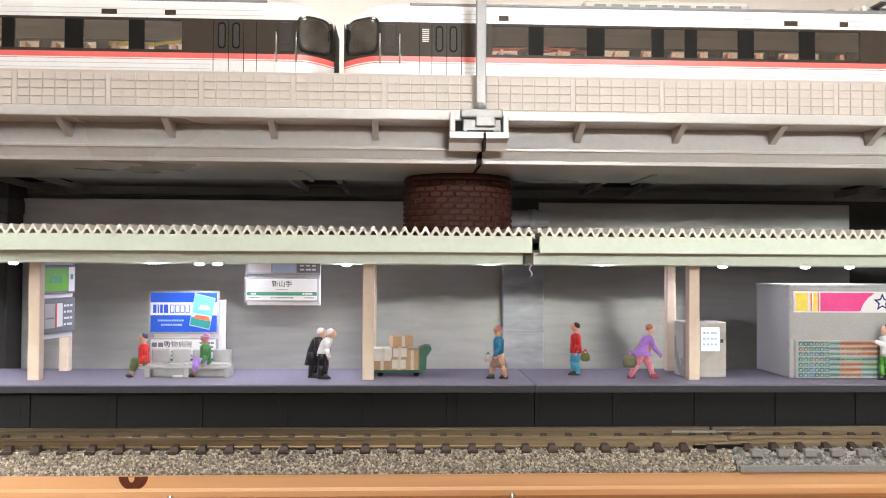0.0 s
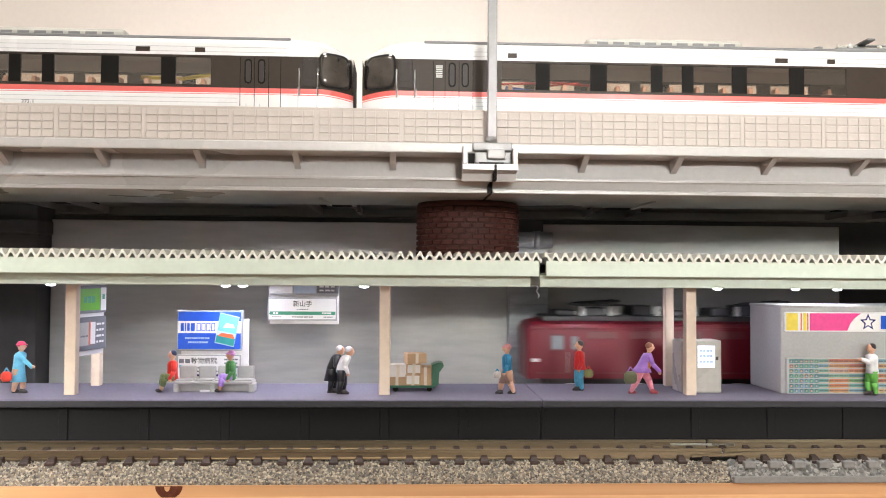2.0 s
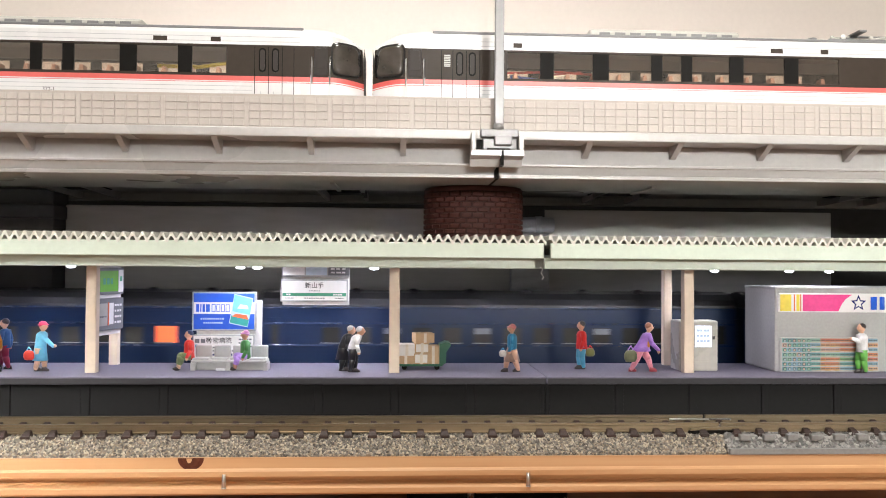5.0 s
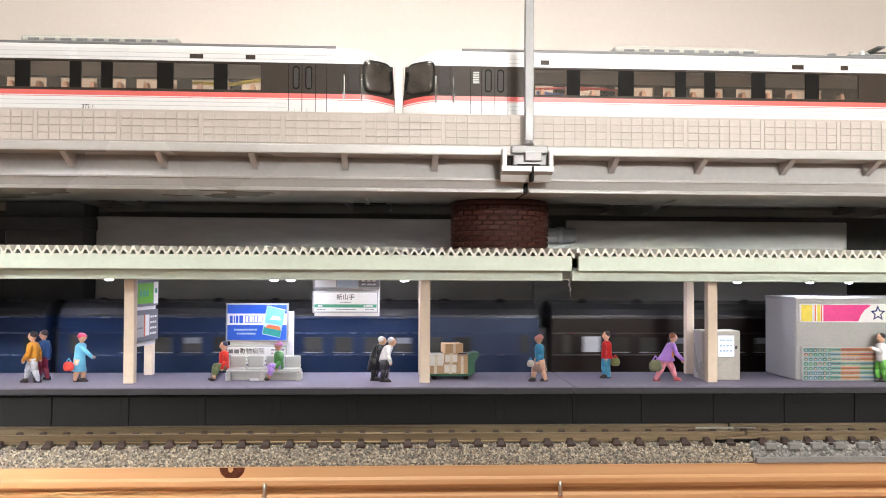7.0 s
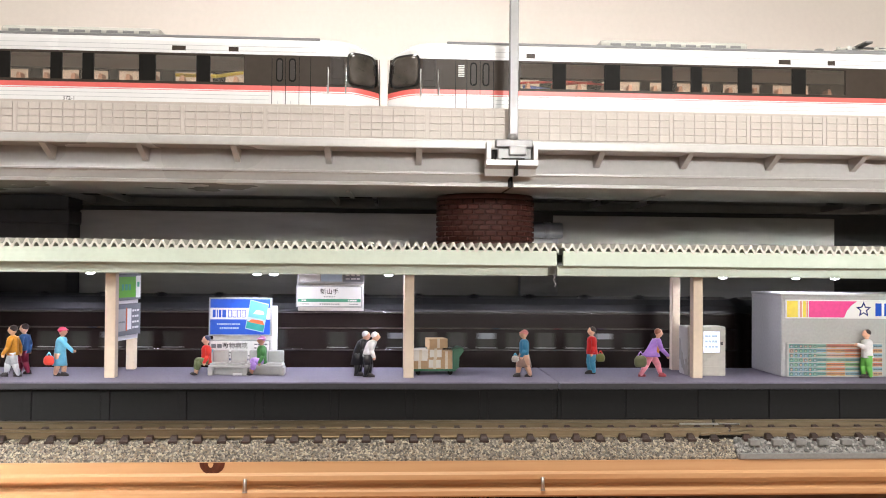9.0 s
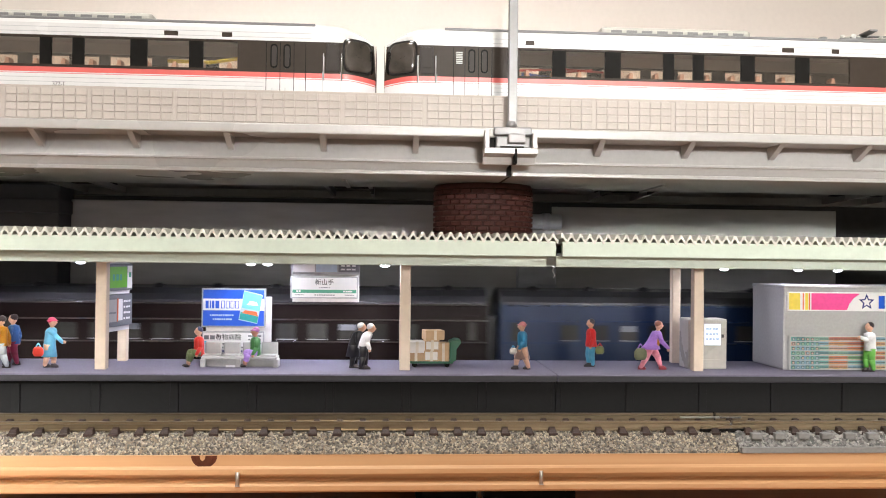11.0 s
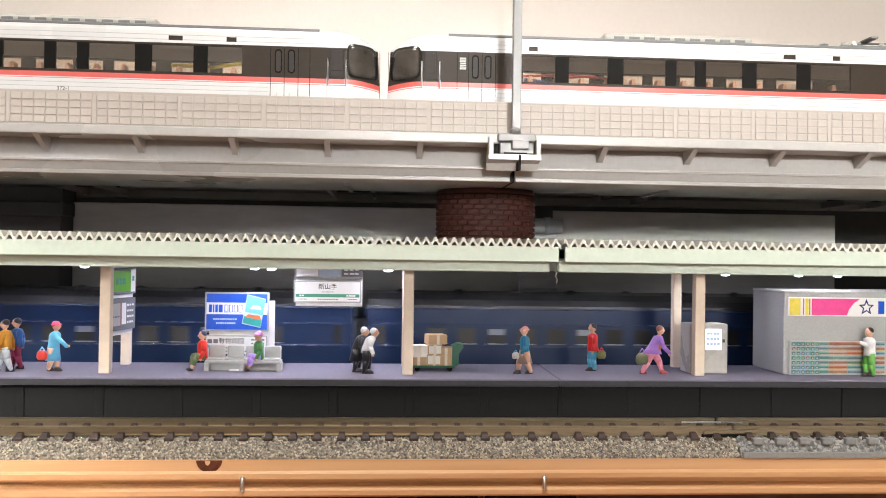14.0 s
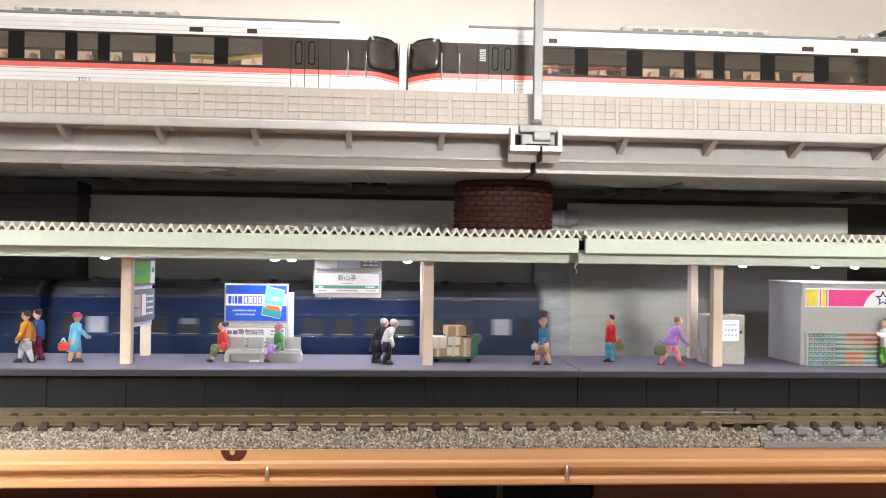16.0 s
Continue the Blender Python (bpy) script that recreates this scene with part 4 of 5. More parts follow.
        part("rear_band", face(WIN1, L, ZB, ZT, 0, 0.7), M["black_band"], t)
        for c, w in PILLARS:
            part("window_pillar", face(c - w, c + w, ZB, ZT, 0, 0.7), M["black"], t)
        part("upper_side", face(N, L, 91.4, 94.2, 0, 0.7), M["white_body"], t)
        edges = [WIN0] + [v for c, w in PILLARS for v in (c - w, c + w)] + [WIN1]
        for a, e in zip(edges[::2], edges[1::2]):
            g = part("window_pane", face(a, e, ZB, ZT, -0.12, 0.22), M["glass"], t, "tinted window pane")
            g.visible_shadow = False
        if near:
            for z in (79.2, 80.6, 81.6, 92.1, 93.2):
                part("moulding_line", face(26 if z < 85 else 15, L, z, z + 0.14, 0.03, 0.2), M["grey_line"], t)
            for u0, u1 in vents:
                part("roof_vent", face(u0, u1, 92.0, 93.1, 0.05, 0.2), M["black_band"], t)
            # passenger door and cab door
            for u in (16.3, 19.0, 22.2, 25.4):
                part("door_seam", face(u - 0.07, u + 0.07, 77.5, 91.0, 0.04, 0.2), M["black"], t)
            for u in (20.6, 23.6):
                def oval(w, z0, z1, out):
                    pts = [(u + w * math.cos(q * math.pi / 8), z1 - w + w * math.sin(q * math.pi / 8)) for q in range(9)]
                    pts += [(u - w * math.cos(q * math.pi / 8), z0 + w - w * math.sin(q * math.pi / 8)) for q in range(9)]
                    return slab([(side * x, z - b) for x, z in pts], -hw - out, -hw + 0.1)
                frame_ = part("door_window", oval(0.85, 85.0, 90.7, 0.10), M["black"], t)
                part("door_pane", oval(0.55, 85.4, 90.3, 0.15), M["door_grey"], frame_)
                part("handle", face(u + 0.3, u + 0.5, 79.6, 80.5, 0.06, 0.2), M["grey_line"], t)
            if side > 0:
                for k in range(7):
                    part("louvre", face(16.9, 18.4, 87.2 + k * 0.42, 87.45 + k * 0.42, 0.10, 0.2), M["aircon"], t)
    ROOF = [(-9.5, 94.2), (-9.3, 94.9), (-8.6, 95.5), (-6, 96.1), (0, 96.4), (6, 96.1), (8.6, 95.5), (9.3, 94.9), (9.5, 94.2)]
    # nose: rings from the cab's back to the tip, cut into bands of colour
    def half(u):
        return 6.6 + 2.9 * math.sin(min(1.0, (u + 0.05) / 8.0) * math.pi / 2) ** 0.75

    secs = [(u, half(u), 1.0) for u in (N, 10.0, 8.0, 6.6, 5.2, 4.0, 3.0, 2.1, 1.4, 0.8, 0.35, 0.05)]

    def arc(u, w, z):
        u2 = u + max(0.0, (z - 84.0)) * 0.06 * (1 - u / N)
        return u2, w

    def droop(u):
        return 0.9 * max(0.0, 1 - u / 7.0) ** 1.3

    def band(z0, z1, name, m, grow=0.0, lab="", upto=0):
        rings = []
        for u, w, _ in secs[upto:]:
            ua, _ = arc(u, w, z0)
            ub, _ = arc(u, w, z1)
            ww = w + grow
            d0, d1 = (droop(u) if 82 < z0 < 85 else 0.0), (droop(u) if z1 < 85 else 0.0)
            rings.append([(side * ua, -ww, z0 - d0 - b), (side * ub, -ww, z1 - d1 - b), (side * ub, ww, z1 - d1 - b), (side * ua, ww, z0 - d0 - b)])
        part(name, loft(rings, smooth=False), m, t, lab)

    band(77.2, 82.5, "nose_lower", M["white_body"])
    band(82.5, 82.68, "nose_thin_stripe", M["stripe"])
    band(82.68, 82.9, "nose_gap", M["white_body"])
    band(82.9, 84.05, "nose_stripe", M["stripe"], lab="red stripe")
    band(84.05, 91.4, "nose_dark_band", M["black_band"])
    rings = []
    for k, (u, w, q) in enumerate(secs):
        u2, _ = arc(u, w, 91.4)
        f = (1 - (1 - u / N) ** 2.4) * 0.92 + 0.08
        r = [(side * u2, y * w / 9.5, 91.4 + (z - 91.4) * f - b) for y, z in [(-9.5, 91.4)] + ROOF + [(9.5, 91.4)]]
        rings.append(r)
    part("nose_roof", loft(rings, smooth=False), M["white_body"], t, "rounded white cab roof")
    part("front_panel", bx(0.0, 0.07, -6.45, 6.45, 77.6, 91.6), M["black"], t, "black front end panel")
    # wrap windscreen with rounded corners: black frame and the pane set in it
    for s in (-1, 1):
        for name, uc, ru, zc, rz, out, m in (("windscreen_frame", 3.95, 3.55, 88.5, 4.05, 0.16, "black_gloss"), ("windscreen", 4.0, 3.1, 88.55, 3.55, 0.27, "cab_glass")):
            bm = bmesh.new()
            prev = None
            for f in (1.04, 1.0, 0.8, 0.55, 0.3, 0.05):
                ring = []
                for k in range(40):
                    a = 2 * math.pi * k / 40
                    cu, sz = math.cos(a), math.sin(a)
                    u = uc + f * ru * math.copysign(abs(cu) ** 0.45, cu)
                    z = zc + f * rz * math.copysign(abs(sz) ** 0.45, sz) - 0.10 * (uc + 3 - u) * (1 if sz > 0 else 0.5)
                    u = max(0.12, u)
                    ring.append(bm.verts.new((side * arc(u, 0, z)[0], s * (half(u) + (out if f <= 1.0 else -0.1)), z - b)))
                if prev:
                    for k in range(40):
                        bm.faces.new((prev[k], prev[(k + 1) % 40], ring[(k + 1) % 40], ring[k])).smooth = True
                prev = ring
            bm.faces.new(prev)
            bmesh.ops.recalc_face_normals(bm, faces=bm.faces[:])
            part(name, bm, M[m], t, "glossy wrap-round windscreen" if name == "windscreen" else "")
    for s in (-1,):
        f = part("cab_door", bx(8.4, 11.6, -9.66, -9.3, 84.6, 91.2, 0.15), M["door_grey"], t)
        part("cab_window", bx(8.8, 11.2, -9.74, -9.5, 86.0, 90.8, 0.1), M["door_grey"], f)
        for u in (7.9, 12.1):
            part("handrail", tube((side * u, -9.75, 82.4 - b), (side * u, -9.75, 88.8 - b), 0.16, 0.16, 8), M["steel"], t)
        part("headlamp", bx(0.9, 2.4, -8.1, -6.6, 78.1, 79.3, 0.15), M["black_gloss"], t)
        part("door_line", bx(8.0, 8.15, -9.53, -9.3, 77.4, 84.5), M["grey_line"], t)
        part("door_line", bx(12.3, 12.45, -9.53, -9.3, 77.4, 84.5), M["grey_line"], t)
    # roof
    roof = ROOF
    part("roof", prism([(y, z - b) for y, z in roof], min(side * N, side * L), max(side * N, side * L)), M["white_body"], t)
    part("roof_gutter", bx(14.2, L, -9.2, -7.6, 95.1, 95.75, 0.15), M["roof_grey"], t)
    part("roof_cover", prism([(y * 0.93, z + 0.12 - b) for y, z in roof[2:7]] + [(8, 95 - b), (-8, 95 - b)], min(side * 14.2, side * L), max(side * 14.2, side * L)), M["roof_grey"], t, "dark grey roof")
    ac = part("air_conditioner", bx(52.5, 90, -5.6, 5.6, 96.1, 98.2, 0.8), M["aircon"], t, "long grey roof unit")
    for k in range(9):
        part("grille", bx(55 + k * 3.8, 57.6 + k * 3.8, -5.75, -5.5, 96.7, 97.3), M["roof_grey"], ac)
    if side > 0:
        pg = part("pantograph", bx(113, 136, -5, 5, 96.5, 97.2, 0.1), M["roof_grey"], t, "folded grey pantograph")
        for y in (-4, 4):
            part("arm", tube((side * 116, y, 97.4 - b), (side * 122, y * 0.4, 98.6 - b), 0.4, 0.3, 6), M["roof_grey"], pg)
            part("arm", tube((side * 122, y * 0.4, 98.6 - b), (side * 132, y, 97.9 - b), 0.3, 0.3, 6), M["roof_grey"], pg)
            part("insulator", tube((side * 117, y, 96.6 - b), (side * 117, y, 98.4 - b), 0.7, 0.5, 8), M["insulator"], pg)
        part("contact_strip", bx(119.5, 121.5, -7, 7, 98.5, 99.0, 0.1), M["roof_grey"], pg)
        for a, c in ((114, 119), (124, 129), (130, 135)):
            part("arm", tube((side * a, -4.5, 97.3 - b), (side * c, -3.0, 98.2 - b), 0.28, 0.28, 6), M["aircon"], pg)
            part("insulator", tube((side * a, -4.2, 96.6 - b), (side * a, -4.2, 98.0 - b), 0.6, 0.5, 8), M["aircon"], pg)
        part("roof_pot", tube((side * 109.5, -3, 96.2 - b), (side * 109.5, -3, 97.6 - b), 1.3, 1.1, 10), M["roof_grey"], t)
    # seats
    seat = None
    u = WIN0 + 2.5
    while u < WIN1 - 1:
        for y in (-6.4, 3.4):
            if seat is None:
                bm = bmesh.new()
                loft([[(-0.9, 0, 0), (0.9, 0, 0), (0.9, 3.2, 0), (-0.9, 3.2, 0)], [(-0.75, 0, 3.6), (0.55, 0, 3.6), (0.55, 3.2, 3.6), (-0.75, 3.2, 3.6)], [(-0.35, 0.3, 5.6), (0.3, 0.3, 5.6), (0.3, 2.9, 5.6), (-0.35, 2.9, 5.6)]], bm, smooth=False)
                quad_box(bm, 0.5, 3.0, 0, 3.2, 0, 2.4)
                seat = part("seat", bm, M["seat"], t, "tan plastic seat")
                seat.location = (side * u * MM, y * MM, (81.2 - b) * MM)
            else:
                twin(seat, side * u, y, 81.2 - b)
        u += 6.35
    # Coloured streaks behind the windows, built as thin tubes.
    for colour, pts, rr in streaks:
        part("wire", wire([(side * a, y, z - b) for a, y, z in pts], rr), M[colour], t)
    return t


def express_train():
    right = express(-11.3, 1, ((33.4, 35.5), (96.0, 99.0), (108.4, 110.3)),
                    (("streak_red", ((32, -2, 87.6), (45, -1, 88.4), (56, 0, 88.0)), 0.3), ("streak_blue", ((34, 0, 87.2), (44, 1, 86.3), (55, 2, 85.8)), 0.45), ("streak_red", ((42, 1, 87.8), (52, 1, 88.9)), 0.25)),
                    "white express coach with black window band and red stripe")
    left = express(-13.3, -1, ((33.3, 35.6), (45.6, 48.8)),
                   (("streak_yellow", ((32, -1, 89.2), (40, -2, 87.6), (50, -1, 88.0)), 0.45), ("streak_blue", ((33, 2, 86.6), (42, 2, 86.2), (47, 2, 86.4)), 0.4)),
                   "white express coach with black window band and red stripe")
    lettering("372-1", 1.25, -72.3, -9.56, 80.15 - 72.6, M["ink"], left, "coach_number")
    lettering("373-2", 1.25, 67.5, -9.56, 78.2 - 72.6, M["ink"], right, "coach_number")


# ---------- moving train ----------
CY, BASE = 223.5, 5.7


def loco():
    t = thing("electric_locomotive", 0, CY, BASE, "dark red electric locomotive with roof gear", "locomotive", "moving train")
    L, hw = 89.5, 9.3
    body = [(-hw, 8.9), (-hw, 22.0), (-hw + 0.5, 23.4), (-hw + 2, 24.2), (0, 24.9), (hw - 2, 24.2), (hw - 0.5, 23.4), (hw, 22.0), (hw, 8.9)]
    bm = bmesh.new()
    loft([[(x, y * k, 5.6 + (z - 5.6) * q) for y, z in body] for x, k, q in ((0.4, 0.9, 0.9), (1.2, 0.96, 0.97), (4, 1, 1), (L - 4, 1, 1), (L - 1.2, 0.96, 0.97), (L - 0.4, 0.9, 0.9))], bm, smooth=False)
    part("body", bm, M["loco_red"], t, "dark red painted body")
    part("underframe", box(6, L - 6, -6.5, 6.5, 2.2, 8.9, 0.3), M["underframe"], t)
    for x in (22, L - 22):
        bg = part("bogie", box(x - 12, x + 12, -8.2, 8.2, 1.6, 5.2, 0.4), M["underframe"], t)
        for d in (-7, 7):
            for s in (-4.5, 4.5):
                part("wheel", tube((x + d, s - 0.7, 3.0), (x + d, s + 0.7, 3.0), 3.0, 3.0, 18), M["steel"], bg)
    for k in range(5):
        x = 16.5 + k * 11.6
        part("louvre_window", box(x, x + 8.4, -hw - 0.12, -hw + 0.2, 19.6, 21.6, 0.1), M["loco_dark"], t)
    for x in (6.5, L - 10.5):
        cw = part("cab_window", box(x, x + 4, -hw - 0.1, -hw + 0.2, 16.3, 20.8, 0.1), M["loco_dark"], t)
        part("pane", box(x + 0.4, x + 3.6, -hw - 0.16, -hw, 16.7, 20.4, 0.08), M["cab_pane"], cw, "grey cab window pane")
        part("cab_door", box(x + 5, x + 8.2, -hw - 0.06, -hw + 0.2, 9.6, 21.2, 0.05), M["loco_red"], t)
        part("door_window", box(x + 5.7, x + 7.5, -hw - 0.12, -hw + 0.1, 16.7, 20.2, 0.08), M["cab_pane"], t)
        for q in (4.7, 8.5):
            part("handrail", tube((x + q, -hw - 0.3, 10.5), (x + q, -hw - 0.3, 16.0), 0.14, 0.14, 6), M["steel"], t)
    for k in range(6):
        part("body_seam", box(15.2 + k * 11.6, 15.35 + k * 11.6, -hw - 0.05, -hw + 0.1, 10.6, 19.2), M["loco_dark"], t)
    for x in (21, L - 23):
        for q in (-10, 8):
            part("axle_box", box(x + q, x + q + 3, -8.9, -8.1, 3.0, 7.6, 0.3), M["aircon"], t, "grey axle box")
    part("gutter", box(1.5, L - 1.5, -hw - 0.25, -hw + 0.1, 22.2, 22.7, 0.08), M["loco_red"], t)
    part("sill_line", box(3, L - 3, -hw - 0.08, -hw + 0.1, 10.2, 10.5), M["loco_dark"], t)
    part("maker_plate", box(43, 49.5, -hw - 0.14, -hw + 0.1, 12.6, 13.4), M["white_plate"], t, "pale number plate bar")
    part("end_plate", box(1.6, 5.8, -hw * 0.99 - 0.05, -hw + 0.3, 13.4, 14.2), M["white_plate"], t)
    part("roof_deck", box(5, L - 5, -7.2, 7.2, 24.1, 25.6, 0.3), M["coach_roof"], t, "dark grey roof")
    for k, x in enumerate((9, 17, 30, 40, 52, 60, 67, 74)):
        part("roof_box", box(x, x + 5.5, -4.6, 4.6, 25.6, 27.0 + (k % 3) * 0.7, 0.3), M["coach_roof"], t)
        part("insulator", tube((x + 7, -5.4, 25.4), (x + 7, -5.4, 28.2), 0.9, 0.7, 10), M["insulator"], t, "white insulator")
    for x0 in (14, 62):
        pg = part("pantograph", box(x0, x0 + 14, -5, 5, 28.2, 28.7, 0.1), M["underframe"], t, "folded pantograph")
        part("arm", tube((x0 + 1, -4, 28.7), (x0 + 13, -3, 29.6), 0.35, 0.35, 6), M["underframe"], pg)
        part("arm", tube((x0 + 1, 4, 28.7), (x0 + 13, 3, 29.6), 0.35, 0.35, 6), M["underframe"], pg)
        for x in (x0 + 1, x0 + 13):
            part("foot", tube((x, 0, 25.5), (x, 0, 28.3), 0.6, 0.5, 8), M["insulator"], pg)
    return t


def coach(colour, label, lamp=False, white=()):
    t = thing("passenger_coach", 0, CY, BASE, label, "railway coach", "moving train")
    L, hw = 132.6, 9.4
    part("body", box(0, L, -hw, hw, 5.4, 22.9, 0.15), M[colour], t)
    roof = [(-hw - 0.15, 22.9), (-hw - 0.1, 23.6), (-hw + 1.2, 25.2), (-5, 26.7), (0, 27.4), (5, 26.7), (hw - 1.2, 25.2), (hw + 0.1, 23.6), (hw + 0.15, 22.9)]
    part("roof", prism(roof, 0.2, L - 0.2), M["coach_roof"], t, "dark rounded roof")
    trim = M["blue_trim" if colour == "blue_body" else "brown_trim"]
    part("gutter", box(0.2, L - 0.2, -hw - 0.4, -hw, 22.5, 23.0, 0.1), trim, t)
    part("belt_rail", box(0.2, L - 0.2, -hw - 0.14, -hw + 0.1, 12.2, 12.7, 0.05), trim, t)
    part("window_rail", box(0.2, L - 0.2, -hw - 0.14, -hw + 0.1, 18.2, 18.7, 0.05), trim, t)
    part("underframe", box(4, L - 4, -7, 7, 2.2, 5.4, 0.3), M["underframe"], t)
    for x in (22, L - 22):
        bg = part("bogie", box(x - 9, x + 9, -7.6, 7.6, 1.4, 5.0, 0.4), M["underframe"], t)
        for d in (-6, 6):
            for s in (-4.5, 4.5):
                part("wheel", tube((x + d, s - 0.7, 2.5), (x + d, s + 0.7, 2.5), 2.5, 2.5, 16), M["steel"], bg)
    win = None
    for k in range(12):
        x = 17.0 + k * 8.3
        bm = box(0, 5.0, -hw - 0.10, -hw + 0.2, 13.3, 17.4, 0.15)
        f = part("window", bm, M["coach_window"], t)
        f.location = (x * MM, 0, 0)
        e = part("window_sill", box(0, 5.0, -hw - 0.22, -hw, 12.95, 13.25), M["sill"], f)
        if k in (2, 5, 9):
            part("blind", box(0.3, 4.7, -hw - 0.16, -hw - 0.09, 15.6, 17.2), M["ink_grey"], f)
    for x in white:
        part("end_window", box(x, x + 4.8, -hw - 0.12, -hw + 0.2, 13.2, 17.6, 0.15), M["lavatory_pane"], t, "whitish lavatory window")
    for x in (2.2, L - 6.4):
        d = part("door", box(x, x + 4.2, -hw - 0.04, -hw + 0.3, 5.6, 20.0, 0.1), M[colour], t)
        part("door_pane", box(x + 1, x + 3.2, -hw - 0.1, -hw + 0.2, 13.0, 18.0, 0.1), M["coach_window"], d)
    for k in range(8):
        part("ventilator", blob((10 + k * 16, -3.5, 27.0), 1.8, 1.5, 1.0), M["coach_roof"], t)
    for x0, x1 in ((L, L + 3.2),):
        part("gangway", box(x0, x1, -4, 4, 6.5, 19.5, 0.2), M["underframe"], t, "black gangway bellows")
    if lamp:
        part("glowing_window", box(108.5, 114, -hw - 0.16, -hw + 0.2, 13.1, 17.6, 0.1), M["orange"], t, "orange glowing window")
    return t


# ---------- things on the platform ----------
DECK = 14.5


def benches():
    t = thing("platform_bench", -45.2, 189.6, DECK, "grey plastic four-seat platform bench", "bench")
    part("base", box(-8.0, 8.0, -0.6, 1.6, 0, 1.9, 0.15), M["bench"], t)
    part("seat_plank", box(-9.0, 9.0, -2.4, 2.0, 1.9, 2.6, 0.2), M["bench"], t)
    for x in (-8.6, -0.3, 8.6):
        part("end_leg", box(x - 0.6, x + 0.6, -2.2, 2.0, 0, 1.9, 0.12), M["bench"], t)
    for k in range(4):
        x = -6.75 + k * 4.5
        part("backrest", box(x - 2.0, x + 2.0, 1.2, 2.1, 2.6, 5.8, 0.3), M["bench"], t)
        part("seat", box(x - 2.0, x + 2.0, -2.2, 1.2, 2.6, 3.0, 0.15), M["bench"], t)
    # Plain white strip on the deck under the seats.
    part("bench_lamp", box(-3.2, 0.6, -1.9, -1.4, 0.0, 0.45), M["white_plate"], t, "white strip under the bench")


def flat(name, x0, x1, z0, z1, y, m, parent, label=""):
    return part(name, box(x0, x1, y - 0.03, y, z0, z1), m, parent, label)


def bars(parent, x0, x1, z, h, n, y, m, seed, name="print_bar"):
    """Writing too small to read, as plain bars."""
    rnd = random.Random(seed)
    x = x0
    w = (x1 - x0) / n
    for _ in range(n):
        k = w * rnd.uniform(0.6, 0.9)
        flat(name, x, x + k, z - h / 2, z + h / 2, y, m, parent)
        x += w


def billboard():
    t = thing("advert_board", -47.3, 195.2, DECK, "blue and white advertising board standing behind the bench", "billboard")
    part("back_board", box(-7.6, 8.5, 0.6, 1.4, 0, 16.6, 0.1), M["paper"], t, "white backing board")
    for x in (-6.5, 7.5):
        part("leg", box(x - 0.5, x + 0.5, -0.4, 0.6, 0, 2.0, 0.05), M["sign_grey"], t)
    up = part("upper_panel", box(-8.5, 7.2, -0.5, 0.5, 9.0, 18.7, 0.12), M["sign_grey"], t)
    flat("poster", -8.1, 6.8, 9.4, 18.3, -0.5, M["ad_blue"], up, "blue poster")
    flat("white_band", -8.1, 6.8, 13.2, 16.1, -0.54, M["paper"], up)
    # the brand mark as plain shapes: bold blocks, then thin frames
    for x, w in ((-7.5, 0.75), (-6.5, 0.3), (-5.95, 0.6), (-5.1, 0.95)):
        flat("mark_block", x, x + w, 13.7, 15.6, -0.58, M["ad_blue"], up)
    for x in (-3.7, -2.55, -1.4, -0.25):
        fr = flat("mark_frame", x, x + 0.95, 13.7, 15.6, -0.58, M["ad_blue"], up)
        flat("mark_inside", x + 0.16, x + 0.79, 13.86, 15.44, -0.60, M["paper"], fr)
    bars(up, -6.4, -0.6, 12.0, 0.42, 11, -0.55, M["pale_blue"], 3)
    bars(up, -5.7, -0.9, 11.0, 0.42, 9, -0.55, M["pale_blue"], 4)
    tilt = part("leaflet", slab([(0.6, 10.9), (5.2, 9.9), (6.5, 17.1), (1.9, 18.2)], -0.72, -0.62), M["pale_blue"], up, "tilted pale blue leaflet picture")
    part("leaflet_sky", slab([(1.4, 13.9), (5.8, 13.0), (6.35, 16.9), (1.95, 18.0)], -0.76, -0.73), M["ad_sky"], tilt)
    part("leaflet_field", slab([(0.8, 11.1), (5.15, 10.1), (5.5, 11.9), (1.15, 12.9)], -0.76, -0.73), M["ad_teal"], tilt)
    part("leaflet_train", slab([(1.4, 12.6), (5.4, 11.8), (5.0, 12.9), (2.2, 13.3)], -0.79, -0.77), M["ad_orange"], tilt)
    part("leaflet_cloud", slab([(2.6, 14.6), (5.4, 14.4), (5.1, 15.3), (3.4, 15.6)], -0.79, -0.77), M["paper"], tilt)
    lo = part("lower_panel", box(-8.3, 6.9, -0.5, 0.5, 2.0, 8.0, 0.12), M["sign_grey"], t)
    flat("poster", -8.0, 6.6, 2.2, 7.7, -0.5, M["paper"], lo, "pale clinic notice")
    for k in range(2):
        flat("print_bar", -7.75 + k * 1.45, -6.6 + k * 1.45, 6.0, 7.0, -0.54, M["ink_grey"], lo)
    lettering("動物病院", 1.58, -1.85, -0.55, 6.5, M["ink"], lo)
    bars(lo, -5.6, 1.2, 4.9, 0.32, 12, -0.54, M["ink_grey"], 11)
    bars(lo, -5.2, 2.0, 4.05, 0.32, 12, -0.54, M["ink_grey"], 12)
    bars(lo, -5.4, 6.2, 3.1, 0.5, 18, -0.54, M["ad_navy"], 13)
    flat("dog_mark", -7.4, -6.0, 4.3, 5.2, -0.54, M["ad_sky"], lo)
    flat("dog_mark", -7.7, -7.1, 4.9, 5.6, -0.55, M["ad_sky"], lo)
    for j in range(3):
        bars(lo, 3.0, 6.3, 6.9 - j * 0.9, 0.35, 4, -0.54, M["ink_grey"], 20 + j)


